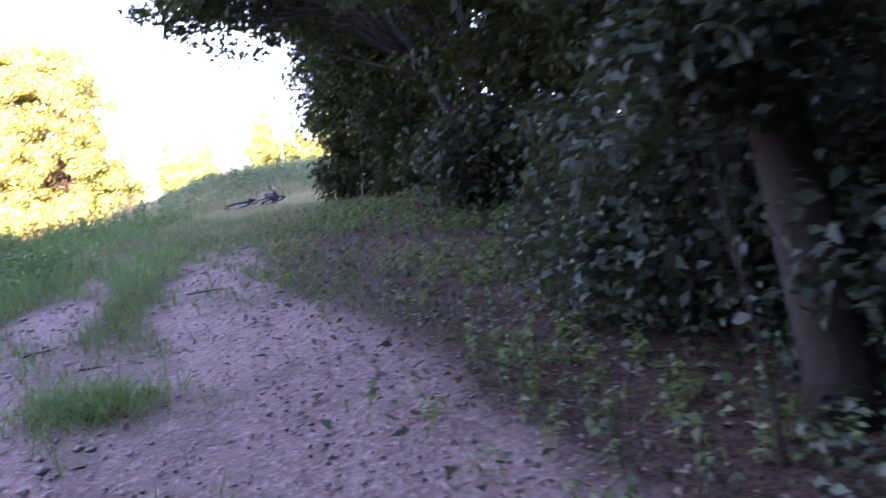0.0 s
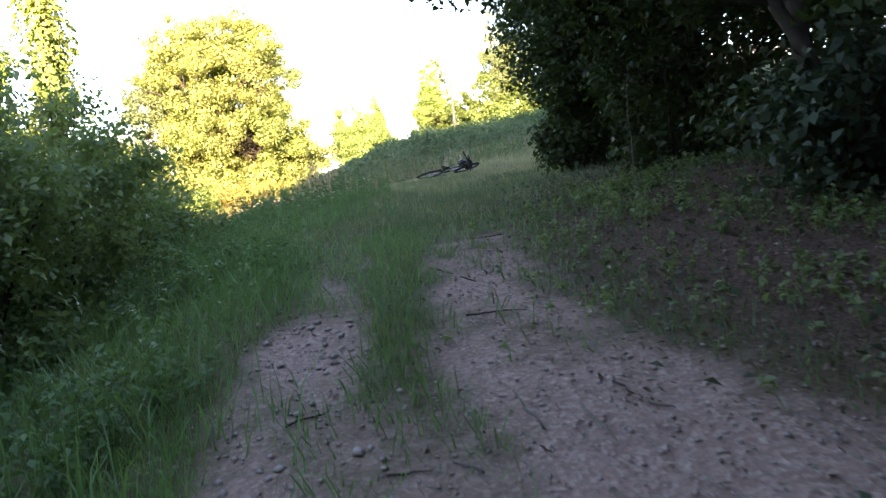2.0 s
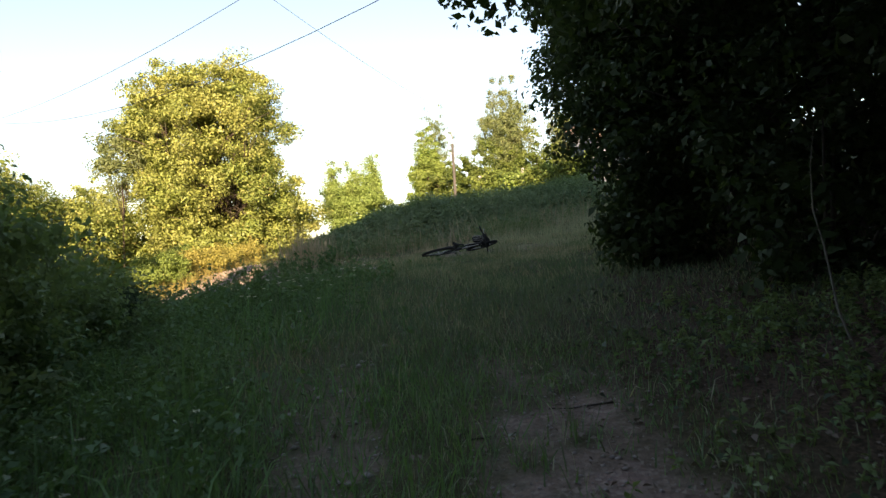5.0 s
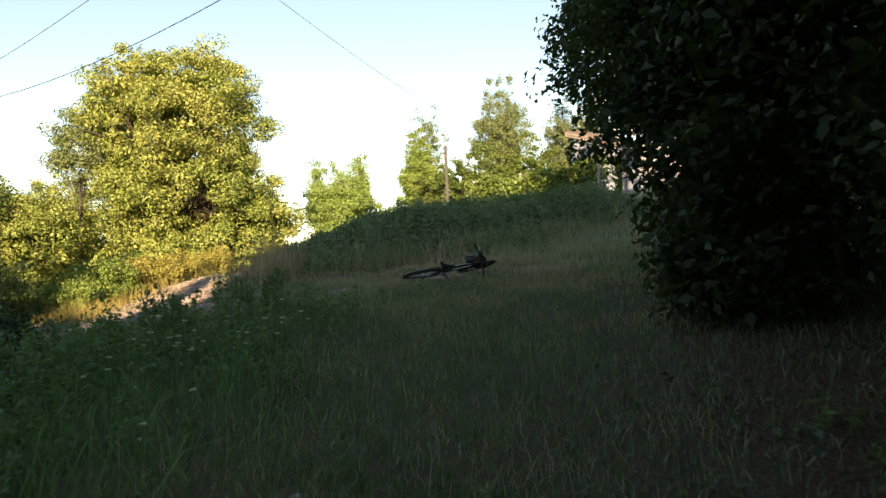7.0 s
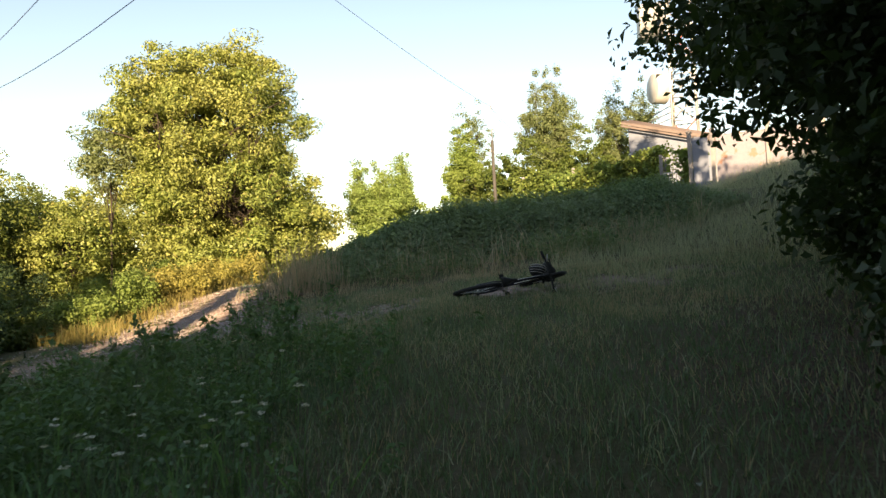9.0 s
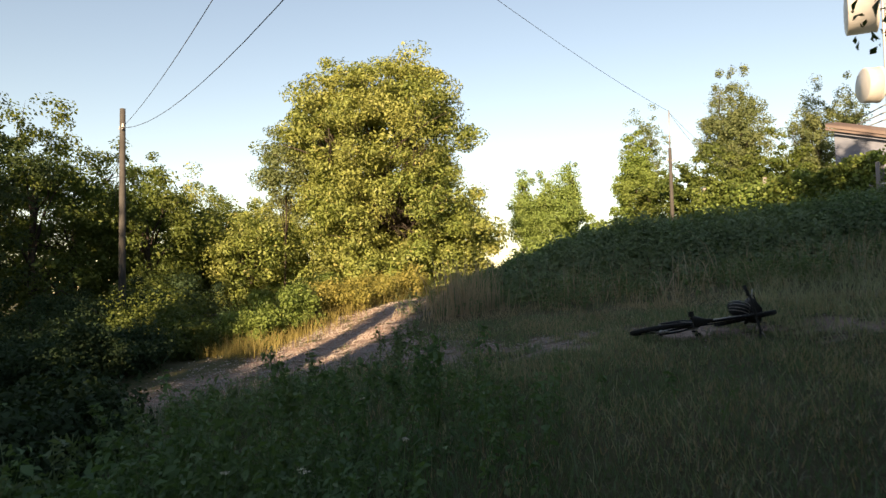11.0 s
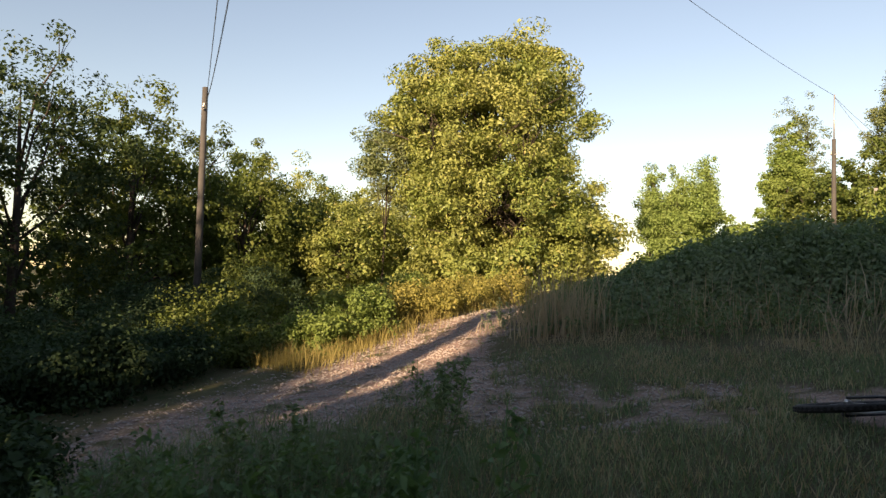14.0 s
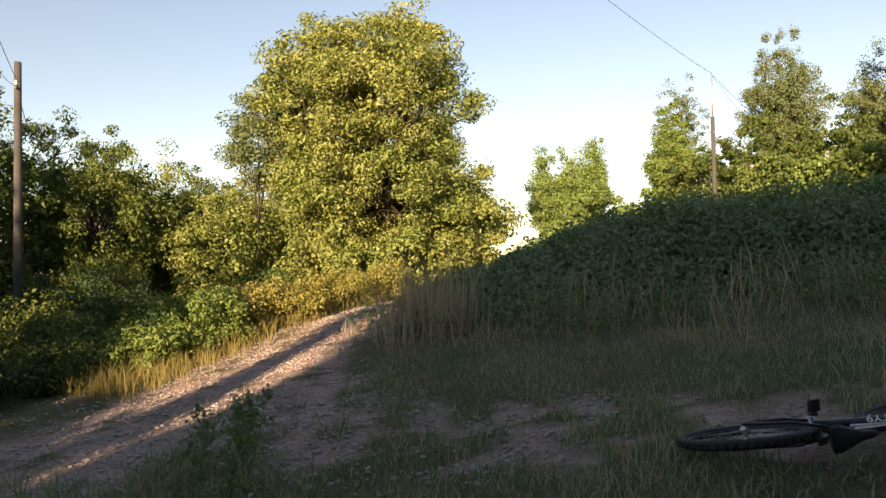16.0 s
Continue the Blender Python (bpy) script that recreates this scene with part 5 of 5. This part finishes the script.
for i in range(34):
    b = 11.6 + 0.9 * rng.normal()
    yarrow(-6.9 + 0.55 * rng.normal() - 0.25 * (b - 11.6), b, rng.uniform(0.4, 0.62))
for i in range(8):
    yarrow(rng.uniform(-6.0, -4.2), rng.uniform(4.6, 7.5), rng.uniform(0.25, 0.4))

# stones
def stones(name, xs, ys, size, label):
    n = len(xs)
    dirs = np.array([(1, 0, 0), (0, 1, 0), (-1, 0, 0), (0, -1, 0), (0, 0, 1), (0, 0, -0.6)], float)
    tri = np.array([(0, 1, 4), (1, 2, 4), (2, 3, 4), (3, 0, 4), (1, 0, 5), (2, 1, 5), (3, 2, 5), (0, 3, 5)])
    r = size * (0.4 + 1.2 * rng.random(n) ** 2)
    a = rng.random(n) * 6.2832
    ca, sa = np.cos(a)[:, None], np.sin(a)[:, None]
    d = dirs[None] * (0.65 + 0.6 * rng.random((n, 6, 1))) * np.array((1, 0.8, 0.5))
    dx, dy = d[:, :, 0] * ca - d[:, :, 1] * sa, d[:, :, 0] * sa + d[:, :, 1] * ca
    v = np.stack([dx, dy, d[:, :, 2]], 2) * r[:, None, None]
    v += np.stack([xs, ys, ground(xs, ys) - 0.045 * gravel_mask(xs, ys) + 0.004], 1)[:, None]
    corners = tri[None] + 6 * np.arange(n)[:, None, None]
    tagged(new(name, fast_mesh(name, v.reshape(-1, 3), np.full(8 * n, 3), STONE, corners)), label, "gravel", kind="stuff")


x, y = scatter(30000, -6, 2.5, -0.5, 11, lambda a, b: gravel_mask(a, b))
stones("track_gravel", x, y, 0.014, "small pinkish grey stones on the track")
x, y = scatter(6000, -6, 2.5, 0.5, 10, lambda a, b: gravel_mask(a, b) * band(a - line_x(b), -0.7, 0.3, 0.08))
stones("rut_stones", x, y, 0.03, "pale broken stones in the stony rut")
x, y = scatter(70000, -21, -9, 12, 30, lambda a, b: gravel_mask(a, b))
stones("drive_gravel", x, y, 0.028, "pale loose stones on the drive")
x, y = scatter(11000, -13.5, -4, 17, 22, lambda a, b: gravel_mask(a, b))
stones("strip_gravel", x, y, 0.02, "pale stones in the worn strip")

# fallen leaves and twigs
x, y = scatter(15000, -4.5, 3.2, 0, 10, lambda a, b: band(a - line_x(b), 0.5, 5, 0.5) * (0.35 + 0.65 * band(a - line_x(b), 1.7, 5, 0.3)))
n = len(x)
lv = leaves(np.stack([x, y, ground(x, y) - 0.04 * gravel_mask(x, y) + 0.012 + 0.02 * rng.random(n)], 1), np.tile((0, 0, 1.0), (n, 1)) + 0.35 * rng.normal(size=(n, 3)), 0.036, 0.6)
tagged(new("leaf_litter", fast_mesh("leaf_litter", lv, np.full(n, 4), DRY_LEAF)), "brown fallen leaves under the trees", "leaf litter", kind="stuff")
x, y = scatter(16000, -5.5, 2.6, -0.3, 10, lambda a, b: gravel_mask(a, b) * np.clip(0.45 + 0.7 * wobble(a, b, 2.2), 0.08, 1))
n = len(x)
lv = leaves(np.stack([x, y, ground(x, y) - 0.045 * gravel_mask(x, y) + 0.012 + 0.01 * rng.random(n)], 1), np.tile((0, 0, 1.0), (n, 1)) + 0.4 * rng.normal(size=(n, 3)), 0.024, 0.35)
tagged(new("track_litter", fast_mesh("track_litter", lv, np.full(n, 4), DRY_LEAF)), "dark crumbs of dry leaf and twig on the gravel", "leaf litter", kind="stuff")
x, y = scatter(9000, -4.5, 3.4, 2, 12, lambda a, b: band(a - line_x(b), 2.1, 6, 0.3) * (0.5 + 0.5 * wobble(a, b, 2)))
n = len(x)
lv = leaves(np.stack([x, y, ground(x, y) + 0.02 + 0.12 * rng.random(n)], 1), np.tile((0, 0, 1.0), (n, 1)) + 0.5 * rng.normal(size=(n, 3)), 0.055, 0.6)
tagged(new("ground_ivy", fast_mesh("ground_ivy", lv, np.full(n, 4), WOODS_PALE)), "low dusty green ground cover under the trees", "ground cover", kind="stuff")
for i in range(26):
    b = rng.uniform(2.5, 9.5)
    a = float(line_x(b)) + rng.uniform(-0.6, 3.2)
    ln, an = rng.uniform(0.12, 0.4), rng.random() * 6.28
    dx, dy = math.cos(an) * ln, math.sin(an) * ln
    g = Geo()
    g.tube([(a + s * dx + 0.02 * math.sin(9 * s + i), b + s * dy, gz(a + s * dx, b + s * dy) - 0.03 * float(gravel_mask(a + s * dx, b + s * dy)) + 0.006) for s in (0, 0.35, 0.7, 1)], [0.007, 0.006, 0.005, 0.002], 5)
    tagged(new("fallen_twig", g.mesh("fallen_twig", BARK if i % 3 else PALE_BARK)), "short dry twig lying on the track", "twig", "twigs on the track")
